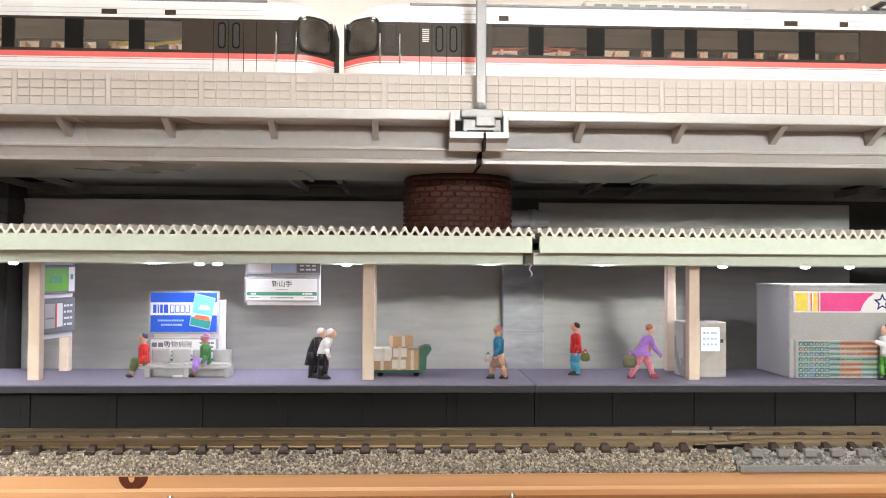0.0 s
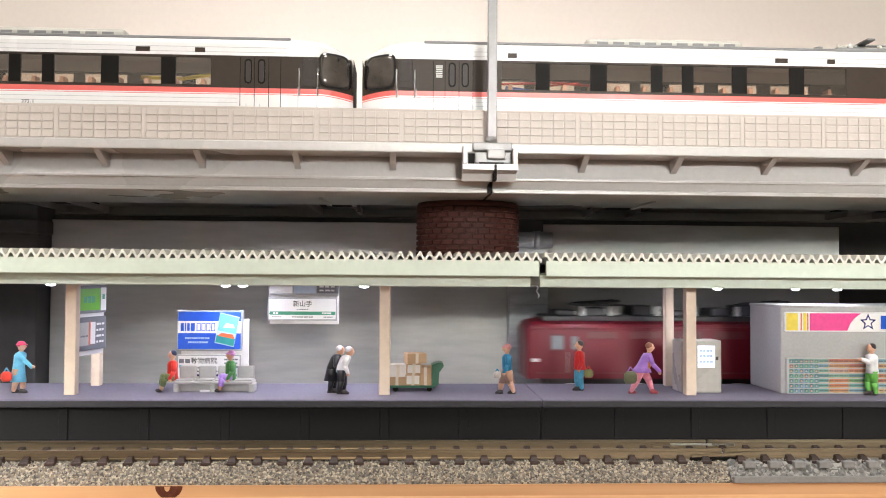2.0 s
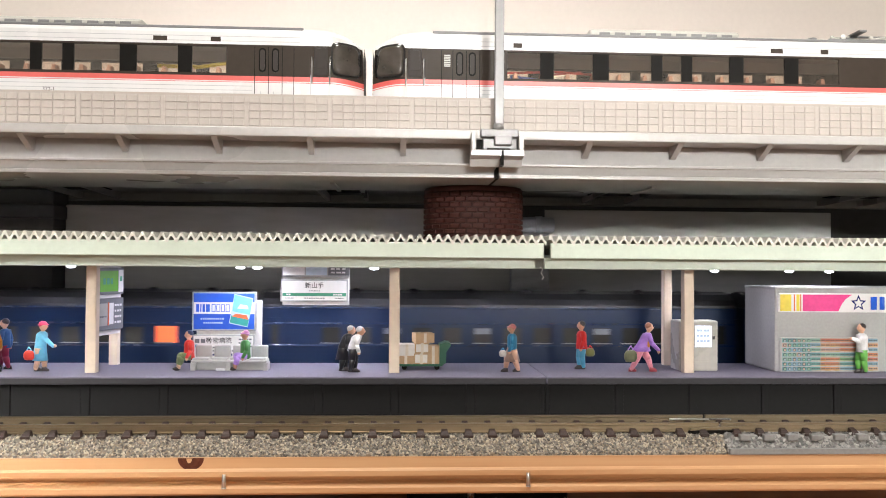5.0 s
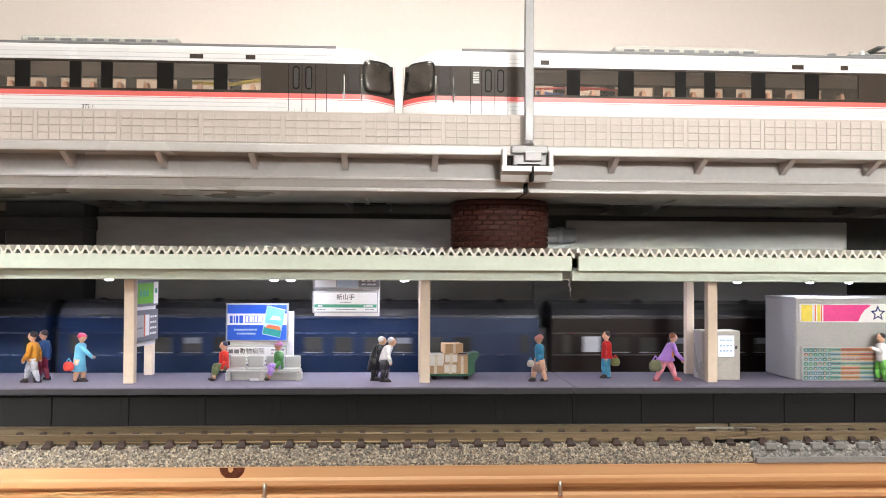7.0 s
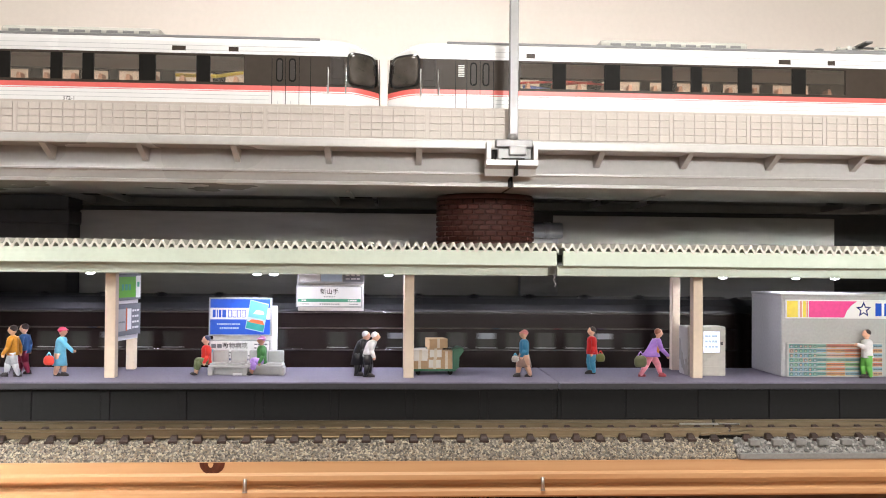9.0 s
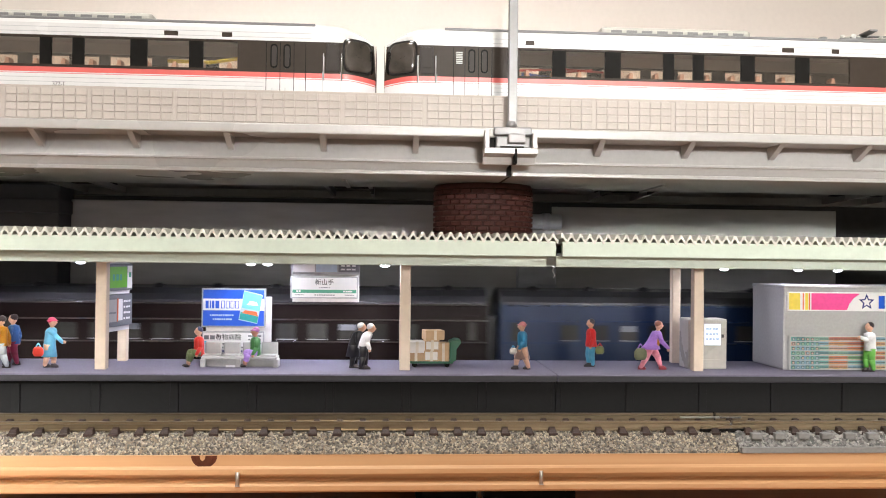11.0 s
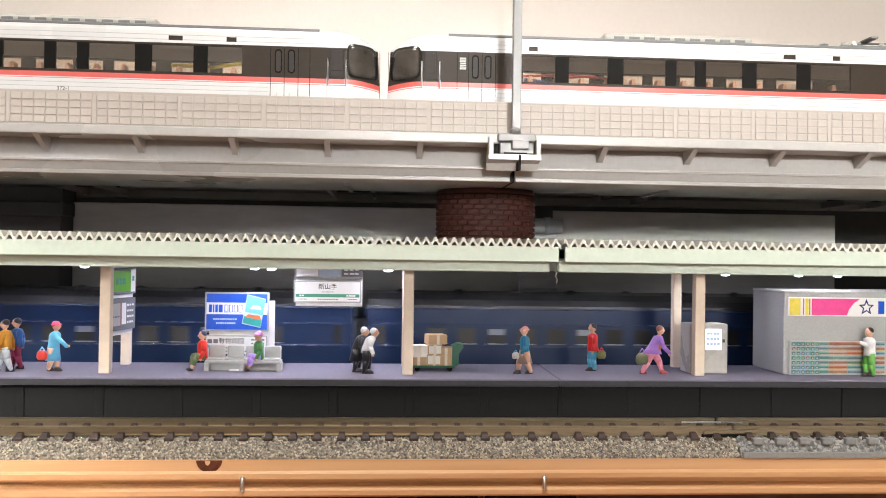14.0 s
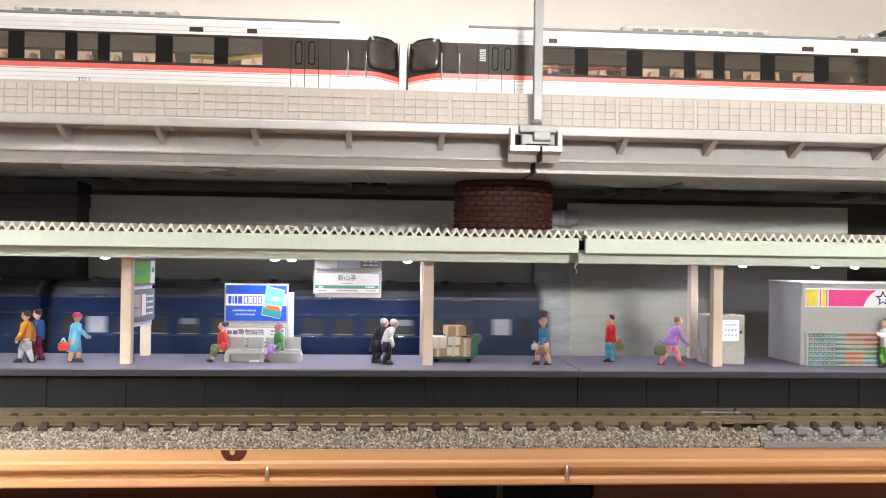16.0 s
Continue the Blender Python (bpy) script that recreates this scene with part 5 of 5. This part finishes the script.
def station_sign():
    t = thing("station_name_sign", -25.4, 192.0, 31.0, "white hanging station name sign with a green stripe", "sign")
    part("board", box(-8.3, 8.3, -0.5, 0.5, 0, 5.4, 0.1), M["sign_grey"], t)
    part("back_sheet", box(-7.9, 8.5, 0.5, 1.4, -0.9, 9.0, 0.08), M["paper"], t, "white back sheet")
    f = flat("face", -7.9, 7.9, 0.35, 5.1, -0.5, M["paper"], t)
    lettering("新山手", 1.55, 0.0, -0.56, 3.9, M["ink"], t)
    flat("green_stripe", -7.8, 7.8, 1.35, 2.15, -0.54, M["sign_green"], t, "green stripe")
    bars(t, -1.3, 1.5, 2.65, 0.2, 7, -0.54, M["ink_grey"], 31)
    bars(t, -2.4, 2.6, 0.85, 0.26, 9, -0.56, M["ink_grey"], 32)
    bars(t, -7.2, -5.0, 0.85, 0.2, 6, -0.56, M["ink_grey"], 33)
    bars(t, 5.0, 7.3, 0.85, 0.2, 6, -0.56, M["ink_grey"], 34)
    bars(t, -6.9, -5.7, 1.75, 0.4, 2, -0.58, M["paper"], 35)
    bars(t, 4.6, 6.9, 1.75, 0.4, 4, -0.58, M["paper"], 36)
    for x in (-6.5, 6.5):
        part("hanger", tube((x, 0.8, 9.0), (x, 0.8, 11.1), 0.3, 0.3, 8), M["sign_grey"], t)
    u = thing("timetable_sign", -25.4, 192.0, 37.0, "grey-framed timetable panel above the station name", "sign")
    part("board", box(-8.0, 8.6, -0.8, 0.2, 0, 4.4, 0.1), M["sign_grey"], u)
    for k, m in enumerate(("paper", "pale_blue", "ink_grey")):
        p = flat("sheet", -7.6 + k * 5.5, -2.4 + k * 5.5, 0.5, 4.0, -0.8, M[m], u)
        if k == 2:
            for j in range(3):
                bars(u, -7.0 + k * 5.5, -2.9 + k * 5.5, 1.2 + j * 0.9, 0.4, 3, -0.84, M["paper"], 40 + j)
    part("hanger", box(-1, 1, -0.4, 0.2, 4.4, 5.1), M["sign_grey"], u)


def side_notices():
    """Notice panels between the front and rear posts, seen at a slant."""
    t = thing("notice_panel", -75.4, 192.6, 22.6, "green and white notice panel set between two posts", "notice board")
    rot = Matrix.Rotation(radians(78.5), 4, "Z")
    for z0, z1, m, name in ((9.9, 16.4, "lime", "lime_notice"), (1.2, 9.0, "ink_grey", "route_map")):
        b_ = part("panel", box(-6.2, 6.2, -0.4, 0.4, z0, z1, 0.1), M["ink_grey"], t)
        b_.matrix_basis = rot
        flat(name, -5.8, 3.4 if m == "lime" else 5.8, z0 + 0.7, z1 - 0.7, -0.42, M[m], b_)
        if m == "lime":
            flat("notice_strip", 3.6, 5.9, z0 + 0.5, z1 - 0.5, -0.42, M["paper"], b_)
            bars(b_, -3.5, 1.5, z0 + 3.2, 1.5, 3, -0.46, M["sign_green"], 51)
            bars(b_, 4.2, 5.4, z0 + 3.8, 1.2, 1, -0.46, M["sign_green"], 52)
        else:
            flat("map_sheet", -5.2, -1.4, z0 + 1.2, z1 - 1.2, -0.46, M["bench"], b_)
            flat("map_sheet", -0.8, 1.4, z0 + 1.4, z1 - 1.2, -0.46, M["paper"], b_)
            for j in range(4):
                bars(b_, 1.9, 5.4, z0 + 1.8 + j * 1.4, 0.5, 3, -0.46, M["paper"], 55 + j)
            flat("map_line", -1.2, -0.7, z0 + 1.2, z1 - 1.0, -0.48, M["ad_orange"], b_)
            bars(b_, -4.8, -1.8, z0 + 3.4, 0.4, 4, -0.48, M["ink_grey"], 71)
    bk = part("backing", box(-6.4, 6.4, 0.4, 0.7, 0, 17.0, 0.1), M["paper"], t, "white backing sheet")
    bk.matrix_basis = rot
    hg = part("hanger", box(-0.5, 0.5, -0.3, 0.3, 17.0, 19.5), M["sign_grey"], t)
    hg.matrix_basis = rot


def cart():
    t = thing("luggage_cart", 1.5, 191.5, DECK, "low green luggage cart", "cart")
    part("bed", box(-6.4, 4.8, -2.8, 2.8, 0.9, 1.5, 0.12), M["cart_green"], t)
    part("side_panel", slab([(4.0, 0.8), (5.6, 1.7), (5.7, 4.4), (6.8, 6.0), (6.6, 6.7), (5.4, 6.8), (4.0, 6.2)], -2.6, 2.6), M["cart_green"], t, "dark green end panel")
    part("back_panel", box(-6.2, 4.8, 2.3, 2.8, 1.5, 5.0, 0.1), M["cart_green"], t)
    for x in (-4.6, 3.4):
        for y in (-2.2, 2.2):
            part("wheel", tube((x, y - 0.4, 0.65), (x, y + 0.4, 0.65), 0.65, 0.65, 12), M["black"], t)
    g = "cartons on the cart"
    turns = {"brown carton low on the cart": 0, "white carton on the cart": 7, "taped brown carton on the cart": -2, "tall brown carton on the cart": -9, "brown carton with pale tape": 3, "brown carton on top of the pile": 12}
    for x0, x1, z0, z1, m, lab in ((-6.2, -2.3, 1.5, 3.5, "carton", "brown carton low on the cart"), (-6.3, -2.3, 3.5, 6.3, "carton_white", "white carton on the cart"), (-2.2, 1.4, 1.5, 4.1, "carton", "taped brown carton on the cart"),
                               (1.45, 4.2, 1.5, 5.9, "carton", "tall brown carton on the cart"), (-2.2, 1.4, 4.1, 6.6, "carton", "brown carton with pale tape"), (-2.4, 2.3, 6.65, 9.0, "carton", "brown carton on top of the pile")):
        c = thing("carton", 1.5 + (x0 + x1) / 2, 191.0, DECK + z0, lab, "box", g, turns[lab])
        w = (x1 - x0) / 2
        part("box_body", box(-w, w, -2.4, 2.0, 0, z1 - z0, 0.12), M[m], c)
        part("tape_strip", box(-0.35, 0.35, -2.44, -2.38, 0, z1 - z0), M["tape"], c)
        if lab.startswith("taped") or "pale" in lab:
            part("label_sheet", box(-w + 0.3, w - 0.3, -2.43, -2.37, 0.3, z1 - z0 - 0.3), M["carton_white"], c)


def vending():
    t = thing("vending_machine", 69.6, 190.4, DECK, "ivory vending machine with a bright display", "vending machine")
    part("cabinet", box(-4.9, 4.9, -3.2, 3.2, 0, 12.4, 0.3), M["vending"], t)
    part("display", box(-0.9, 3.3, -3.32, -3.1, 5.9, 11.2, 0.1), M["display"], t, "white lit display")
    for j in range(3):
        bars(t, -0.5, 2.9, 7.4 + j * 1.3, 0.55, 4, -3.34, M["pale_blue"], 60 + j)
    part("slot", box(3.5, 4.1, -3.28, -3.1, 7.8, 8.6), M["vending_dark"], t)
    part("tray", box(-1.2, 3.2, -3.28, -3.1, 1.2, 2.4, 0.08), M["vending"], t)
    part("left_edge", box(-4.95, -4.4, -3.3, 3.2, 0.1, 12.2, 0.1), M["vending"], t)


def kiosk():
    t = thing("station_kiosk", 112.3, 194.5, DECK, "grey plastic station kiosk with a pink sign", "kiosk")
    part("body", box(-24, 24, -8.6, 9.5, 0, 20.8, 0.35), M["shop"], t)
    part("roof_lip", box(-24.1, 24.1, -8.8, 9.6, 20.3, 21.0, 0.2), M["shop"], t)
    s = part("sign_board", box(-23.1, 16, -9.05, -8.6, 14.7, 19.4, 0.08), M["paper"], t, "white sign board")
    flat("yellow_block", -22.8, -20.0, 15.0, 19.1, -9.06, M["yellow"], s)
    for x in (-19.2, -17.6):
        flat("red_bar", x - 0.15, x + 0.15, 15.0, 19.1, -9.06, M["ad_orange"], s)
    flat("yellow_block", -18.7, -17.9, 15.0, 19.1, -9.07, M["yellow"], s)
    part("pink_block", slab([(-17.1, 15.0), (-8.0, 15.0), (-7.3, 16.6), (-6.2, 18.0), (-4.6, 19.1), (-17.1, 19.1)], -9.10, -9.06), M["pink"], s, "magenta sign panel")
    star = [(-2.9 + (2.1 if k % 2 == 0 else 0.95) * math.sin(k * math.pi / 5), 17.0 + (2.1 if k % 2 == 0 else 0.95) * math.cos(k * math.pi / 5)) for k in range(10)]
    part("star_mark", slab(star, -9.10, -9.06), M["ad_navy"], s, "navy star mark")
    part("star_core", slab([(-2.9 + (x + 2.9) * 0.62, 17.0 + (z - 17.0) * 0.62) for x, z in star], -9.14, -9.10), M["paper"], s)
    for k, (x, w) in enumerate(((0.2, 1.6), (2.5, 1.3), (4.4, 1.9), (7.0, 1.4))):
        flat("mark_block", x, x + w, 15.4, 18.6, -9.06, M["ad_blue"], s)
    # magazine rack: rows of printed packets
    r = part("rack", box(-22.9, 2.0, -9.5, -8.6, 0.1, 8.5, 0.1), M["bench"], t, "printed magazine rack")
    rnd = random.Random(9)
    reds = [(0.52, 0.17, 0.07), (0.50, 0.23, 0.10), (0.14, 0.30, 0.13), (0.46, 0.13, 0.07), (0.55, 0.33, 0.20)]
    blues = [(0.12, 0.31, 0.29), (0.18, 0.32, 0.42), (0.46, 0.29, 0.25), (0.10, 0.24, 0.26), (0.20, 0.36, 0.30)]
    for j in range(7):
        y = -9.5
        z = 0.3 + j * 1.16
        part("shelf_edge", box(-22.8, 1.9, y - 0.25, y, z - 0.15, z + 0.05), M["sign_grey"], r)
        c = reds[0]
        for k in range(20):
            x = -22.5 + k * 1.21
            if k % 4 == 0 or (k < 6 and rnd.random() < 0.5):
                c = rnd.choice(blues if k < 7 or rnd.random() < 0.3 else reds)
            o = part("packet", box(x, x + 1.14, y - 0.16, y, z + 0.05, z + 1.02), paint(c), r)
            dark = paint((0.05, 0.07, 0.07))
            if k < 6:
                part("packet_mark", tube((x + 0.57, y - 0.16, z + 0.52), (x + 0.57, y - 0.20, z + 0.52), 0.42, 0.42, 12), dark, o)
                part("packet_mark", tube((x + 0.57, y - 0.19, z + 0.46), (x + 0.57, y - 0.22, z + 0.46), 0.27, 0.27, 10), paint(rnd.choice(((0.35, 0.45, 0.50), (0.50, 0.36, 0.30), (0.25, 0.42, 0.30)))), o)
            else:
                for q in (0.12, 0.64):
                    part("packet_mark", box(x + q, x + q + 0.36, y - 0.19, y - 0.16, z + 0.42, z + 0.72), dark, o)
                part("packet_band", box(x + 0.04, x + 1.1, y - 0.185, y - 0.16, z + 0.1, z + 0.26), paint(rnd.choice(((0.50, 0.40, 0.28), (0.42, 0.34, 0.12), (0.5, 0.45, 0.38)))), o)


def hanging_thread():
    solid("loose_thread", wire([(28.2, 176.5, 39.8), (28.8, 176.5, 39.4), (28.3, 176.5, 38.6), (29.0, 176.5, 37.6), (28.6, 176.5, 37.0)], 0.09, 5), M["white_plate"], "thin pale thread hanging from the canopy edge", "thread")


# ---------- painted miniature figures: plain one-mesh shapes ----------
def figure(x, y, label, top, legs, head, shoe=(0.02, 0.015, 0.015), stride=1.0, lean=0.0, coat=False, bag=None, bag_at=(-1.5, 4.6), bag_r=0.95, sit=False, turn=0.0, height=11.6, skirt=None, arm=0.6, skin=(0.62, 0.36, 0.24), face=-1, hem=1.35, hat=0.0, inner=None, reach=0.0, nod=0.0):
    """One mesh. It looks towards -x (face 1: +x); lean carries the shoulders forward, nod drops the head, reach lifts the near arm."""
    mats = [paint(top), paint(legs), paint(skin), paint(head), paint(shoe), paint(bag or top), paint(skirt or legs), paint(inner or top)]
    bm = bmesh.new()
    k = height / 11.6
    hip, sho = (3.2, 7.1) if sit else (5.4, 9.1)

    def ring(cx, z, rx, ry, n=14):
        return [(cx + rx * math.cos(a * 2 * math.pi / n), ry * math.sin(a * 2 * math.pi / n), z) for a in range(n)]

    def limb(pts, radii, mi):
        for (p, r), (q, r2) in zip(zip(pts, radii), zip(pts[1:], radii[1:])):
            tube(p, q, r, r2, 10, bm, mi)
            blob(q, r2, r2, r2, bm, mi, 8, 5)

    if sit:
        for s in (-0.65, 0.65):
            limb([(0.2, s, 3.3), (-1.9, s, 3.4), (-2.2, s * 0.9, 1.9)], (0.95, 0.85, 0.75), 6)
            limb([(-2.2, s * 0.9, 2.1), (-2.5, s * 0.9, 0.6)], (0.5, 0.36), 2)
            blob((-2.95, s * 0.9, 0.38), 0.85, 0.42, 0.38, bm, 4, 8, 5)
    else:
        for s in (-1, 1):
            fx = -s * stride
            knee = (fx * 0.62 - 0.25, s * 0.52, 2.9)
            limb([(fx * 0.12, s * 0.5, hip), knee, (fx, s * 0.5, 0.75)], (1.0, 0.78, 0.5), 1)
            if skirt:
                limb([(knee[0], s * 0.52, 2.6), (fx, s * 0.5, 0.7)], (0.62, 0.4), 2)
            loft([ring(fx - 0.35, 0.0, 1.0, 0.48), ring(fx - 0.35, 0.4, 0.95, 0.46), ring(fx - 0.05, 0.95, 0.5, 0.42)], bm, 4)
    if skirt and not sit:
        loft([ring(0, 2.5, 1.5 + stride * 0.32, 1.35), ring(0, 4.2, 1.4 + stride * 0.1, 1.25), ring(0, 6.1, 1.05, 1.05)], bm, 6)
    low = hip - (2.7 if coat else 0.5)
    rings = [ring(0.1, low, hem + (0.35 if coat else 0.0), hem + 0.1)]
    for f, rx, ry in ((0.15, (hem + 1.15) / 2, 1.3), (0.5, 1.2, 1.4), (0.8, 1.22, 1.6), (0.95, 0.95, 1.4), (1.04, 0.5, 0.62)):
        rings.append(ring(-lean * f ** 1.2, hip + (sho - hip) * f - nod * 0.5 * f, rx, ry))
    loft(rings, bm, 0)
    if inner:
        blob((-lean * 0.45 - 0.75, -0.55, hip + 1.6), 0.55, 0.9, 1.5, bm, 7, 8, 6)
    hx, hz = -lean * 1.18 - 0.15 - nod * 0.35, sho + 1.35 - nod
    tube((-lean, 0, sho - nod * 0.5 - 0.2), (hx, 0, hz - 0.3), 0.45, 0.42, 8, bm, 2)
    blob((hx, 0, hz), 0.92, 0.84, 1.05, bm, 2, 12, 8)
    blob((hx - 0.88, 0, hz - 0.1), 0.22, 0.2, 0.24, bm, 2, 6, 4)
    blob((hx + 0.24, 0, hz + 0.36), 0.88, 0.9, 0.82, bm, 3, 12, 8)
    if hat:
        loft([ring(hx + 0.05, hz + 0.3, 1.25, 1.15), ring(hx + 0.05, hz + 0.42, 1.2, 1.1), ring(hx + 0.1, hz + 0.55, 0.92, 0.88), ring(hx + 0.15, hz + 0.55 + hat, 0.62, 0.6)], bm, 3)
    for s in (-1, 1):
        a = s * arm
        sh = (-lean * 0.92, s * 1.45, sho - 0.35 - nod * 0.5)
        if reach and s < 0:
            limb([sh, (sh[0] - 1.7, s * 1.9, sho - 1.6), (sh[0] - 3.1, s * 1.6, sho - 1.9 + reach)], (0.62, 0.52, 0.42), 0)
            blob((sh[0] - 3.5, s * 1.6, sho - 1.9 + reach), 0.45, 0.35, 0.35, bm, 2, 8, 5)
            continue
        el = (sh[0] + 0.25 + a * 0.5, s * 1.85, sho - 2.3 - nod * 0.4)
        ha = (el[0] - 0.45 + a * 0.7, s * 1.75, sho - 3.9 - nod * 0.3)
        limb([sh, el, ha], (0.66, 0.55, 0.42), 0)
        blob((ha[0], ha[1], ha[2] - 0.35), 0.38, 0.36, 0.45, bm, 2, 8, 5)
    if bag:
        bx_, bz = bag_at
        shapes = ((-1.0, 0.75, 0.4), (-0.5, 1.05, 0.6), (0.3, 1.0, 0.58), (0.8, 0.6, 0.4))
        loft([[(px, py - 1.9, pz) for px, py, pz in ring(bx_, bz + bag_r * dz, bag_r * w, d)] for dz, w, d in shapes], bm, 5)
        wire([(bx_ - bag_r * 0.5, -1.9, bz + bag_r * 0.7), (bx_, -1.9, bz + bag_r * 1.5), (bx_ + bag_r * 0.5, -1.9, bz + bag_r * 0.7)], 0.14, 6, bm)
    for v in bm.verts:
        v.co *= k
        if face > 0:
            v.co.x *= -1
    if face > 0:
        bmesh.ops.reverse_faces(bm, faces=bm.faces[:])
    ob = solid("miniature_figure", bm, mats, label, "figurine", x, y, DECK, "miniature figures on the platform")
    ob.matrix_basis = pose(x * MM, y * MM, (DECK + 0.02) * MM, 0, 0, turn)
    return ob


def figures():
    dark = (0.03, 0.02, 0.02)
    figure(-55.0, 188.8, "seated painted miniature in red top and olive skirt", (0.62, 0.03, 0.02), (0.12, 0.15, 0.06), (0.03, 0.04, 0.10), sit=True, turn=25, skirt=(0.13, 0.17, 0.07))
    figure(-41.6, 188.8, "seated painted miniature in green top and purple skirt", (0.05, 0.20, 0.05), (0.38, 0.22, 0.62), (0.42, 0.16, 0.36), sit=True, turn=20, skirt=(0.38, 0.22, 0.62), skin=(0.50, 0.25, 0.17), hat=0.25)
    figure(-15.5, 184.6, "bowing painted miniature in white shirt and black trousers", (0.78, 0.78, 0.78), (0.012, 0.012, 0.014), (0.75, 0.75, 0.75), stride=0.45, lean=1.15, nod=1.0, arm=0.2, face=1, height=12.0, hem=1.2)
    figure(-17.9, 187.0, "bowing painted miniature in black coat beside another", (0.016, 0.016, 0.018), (0.012, 0.012, 0.014), (0.74, 0.74, 0.74), stride=0.4, lean=1.2, nod=1.0, coat=True, arm=0.3, face=1, height=12.0)
    figure(22.9, 185.4, "walking painted miniature in blue top and tan skirt", (0.02, 0.18, 0.32), (0.62, 0.36, 0.24), (0.66, 0.26, 0.24), stride=1.45, skirt=(0.30, 0.19, 0.15), bag=(0.42, 0.38, 0.34), bag_at=(-2.5, 4.7), bag_r=0.85, height=11.6, hem=1.1, hat=0.35)
    figure(41.2, 191.2, "standing painted miniature in a red jacket and blue trousers", (0.58, 0.015, 0.012), (0.08, 0.34, 0.50), dark, stride=0.4, bag=(0.16, 0.17, 0.05), bag_at=(1.7, 4.3), bag_r=1.05, height=12.0, arm=0.3, hem=1.5)
    figure(54.9, 186.0, "striding painted miniature in purple jacket and pink trousers", (0.34, 0.17, 0.56), (0.78, 0.28, 0.34), (0.30, 0.12, 0.07), stride=2.5, lean=1.5, bag=(0.11, 0.12, 0.06), bag_at=(3.1, 4.0), bag_r=1.5, height=12.0, arm=1.7, face=1, hem=2.3, inner=(0.70, 0.30, 0.05), shoe=(0.30, 0.05, 0.06))
    figure(-89.0, 186.2, "standing painted miniature in a long light blue coat with red bag", (0.16, 0.52, 0.74), (0.62, 0.36, 0.24), (0.62, 0.05, 0.12), stride=0.8, coat=True, bag=(0.62, 0.05, 0.03), bag_at=(1.8, 4.0), bag_r=1.2, height=11.8, face=1, lean=0.4, reach=-1.2, skirt=(0.16, 0.52, 0.74), hat=0.5)
    figure(-99.6, 185.2, "walking painted miniature in an ochre top and grey trousers", (0.60, 0.26, 0.02), (0.42, 0.43, 0.46), dark, stride=1.5, height=12.2, arm=1.0, hem=1.4)
    figure(-99.0, 190.2, "walking painted miniature in blue top and dark red trousers", (0.04, 0.13, 0.33), (0.28, 0.02, 0.06), dark, stride=1.1, height=12.2)
    figure(109.0, 183.2, "standing painted miniature in white top and green trousers", (0.76, 0.76, 0.78), (0.13, 0.42, 0.07), dark, stride=0.6, arm=0.6, height=12.2, reach=0.9)


# ---------- build ----------
room()
shelf()
platform(-217.2, 29.6, "dark grey station platform with a lilac grey deck")
platform(29.75, 279.0, "dark grey station platform with a lilac grey deck")
back_walls()
rear = track(-1600, 1800, CY, 1.0, "long straight model track behind the platform", 6.0, detailed=False)
canopy(-217, 28.9, -217, 28.4, (-147.2, -76.3, -5.6), "pale green platform canopy with corrugated roof on cream posts")
canopy(29.5, 279, 29.9, 279, (65.7, 136.8, 208.0), "pale green platform canopy with corrugated roof on cream posts")
led_lights()
FINS_L = [-3.95 - 20.67 * k for k in range(10)]
FINS_R = [37.85 + 20.67 * k for k in range(10)]
par_l = viaduct(-230.4, JOINT - 0.35, "grey plastic railway viaduct span with beige tiled parapet", FINS_L, ((-27.1, -27.3), (-15.0, -14.7), (-101.5, -107.0), (-89.9, -95.3)), (-20.8,))
par_r = viaduct(JOINT + 0.35, 265.6, "grey plastic railway viaduct span with beige tiled parapet", FINS_R, ((52.8, 57.8), (65.3, 72.6), (128.0, 139.0), (141.0, 153.0)), (57.9,))
joint_and_mast()
express_train()
benches()
billboard()
station_sign()
side_notices()
cart()
vending()
kiosk()
hanging_thread()
figures()
front_tracks()
brick_drum()
parapet_tiles(par_l, [-2.1 - PANEL * k for k in range(0, 11)], lambda s: s > -85)
parapet_tiles(par_r, [17.9 + PANEL * k for k in range(0, 12)], lambda s: s < 100)

CARS = [(loco(), 0.0)]
LIVERY = ("blue_body",) * 3 + ("brown_body",) * 3 + ("blue_body",) * 4
for i, colour in enumerate(LIVERY):
    word = "dark blue" if colour == "blue_body" else "dark brown"
    CARS.append((coach(colour, f"old-style {word} passenger coach with a dark roof", lamp=(i == 0), white={3: (9.0,), 9: (9.5, 119.0)}.get(i, ())), 96.2 + 136.0 * i))

HEAD = [(0, 222), (1.5, 81.5), (2, 31.5), (2.5, -14.5), (3, -65), (3.5, -116), (4.1, -180), (6.5, -424), (7, -473), (7.9, -570), (8.5, -633), (9.2, -705), (11.9, -983), (12.5, -1044), (13, -1096), (14.5, -1255), (15, -1312), (15.5, -1369), (16, -1425)]


def motions():
    for ob, offset in CARS:
        walk(ob, [(t, pose((x + offset) * MM, CY * MM, BASE * MM)) for t, x in HEAD])


motions()
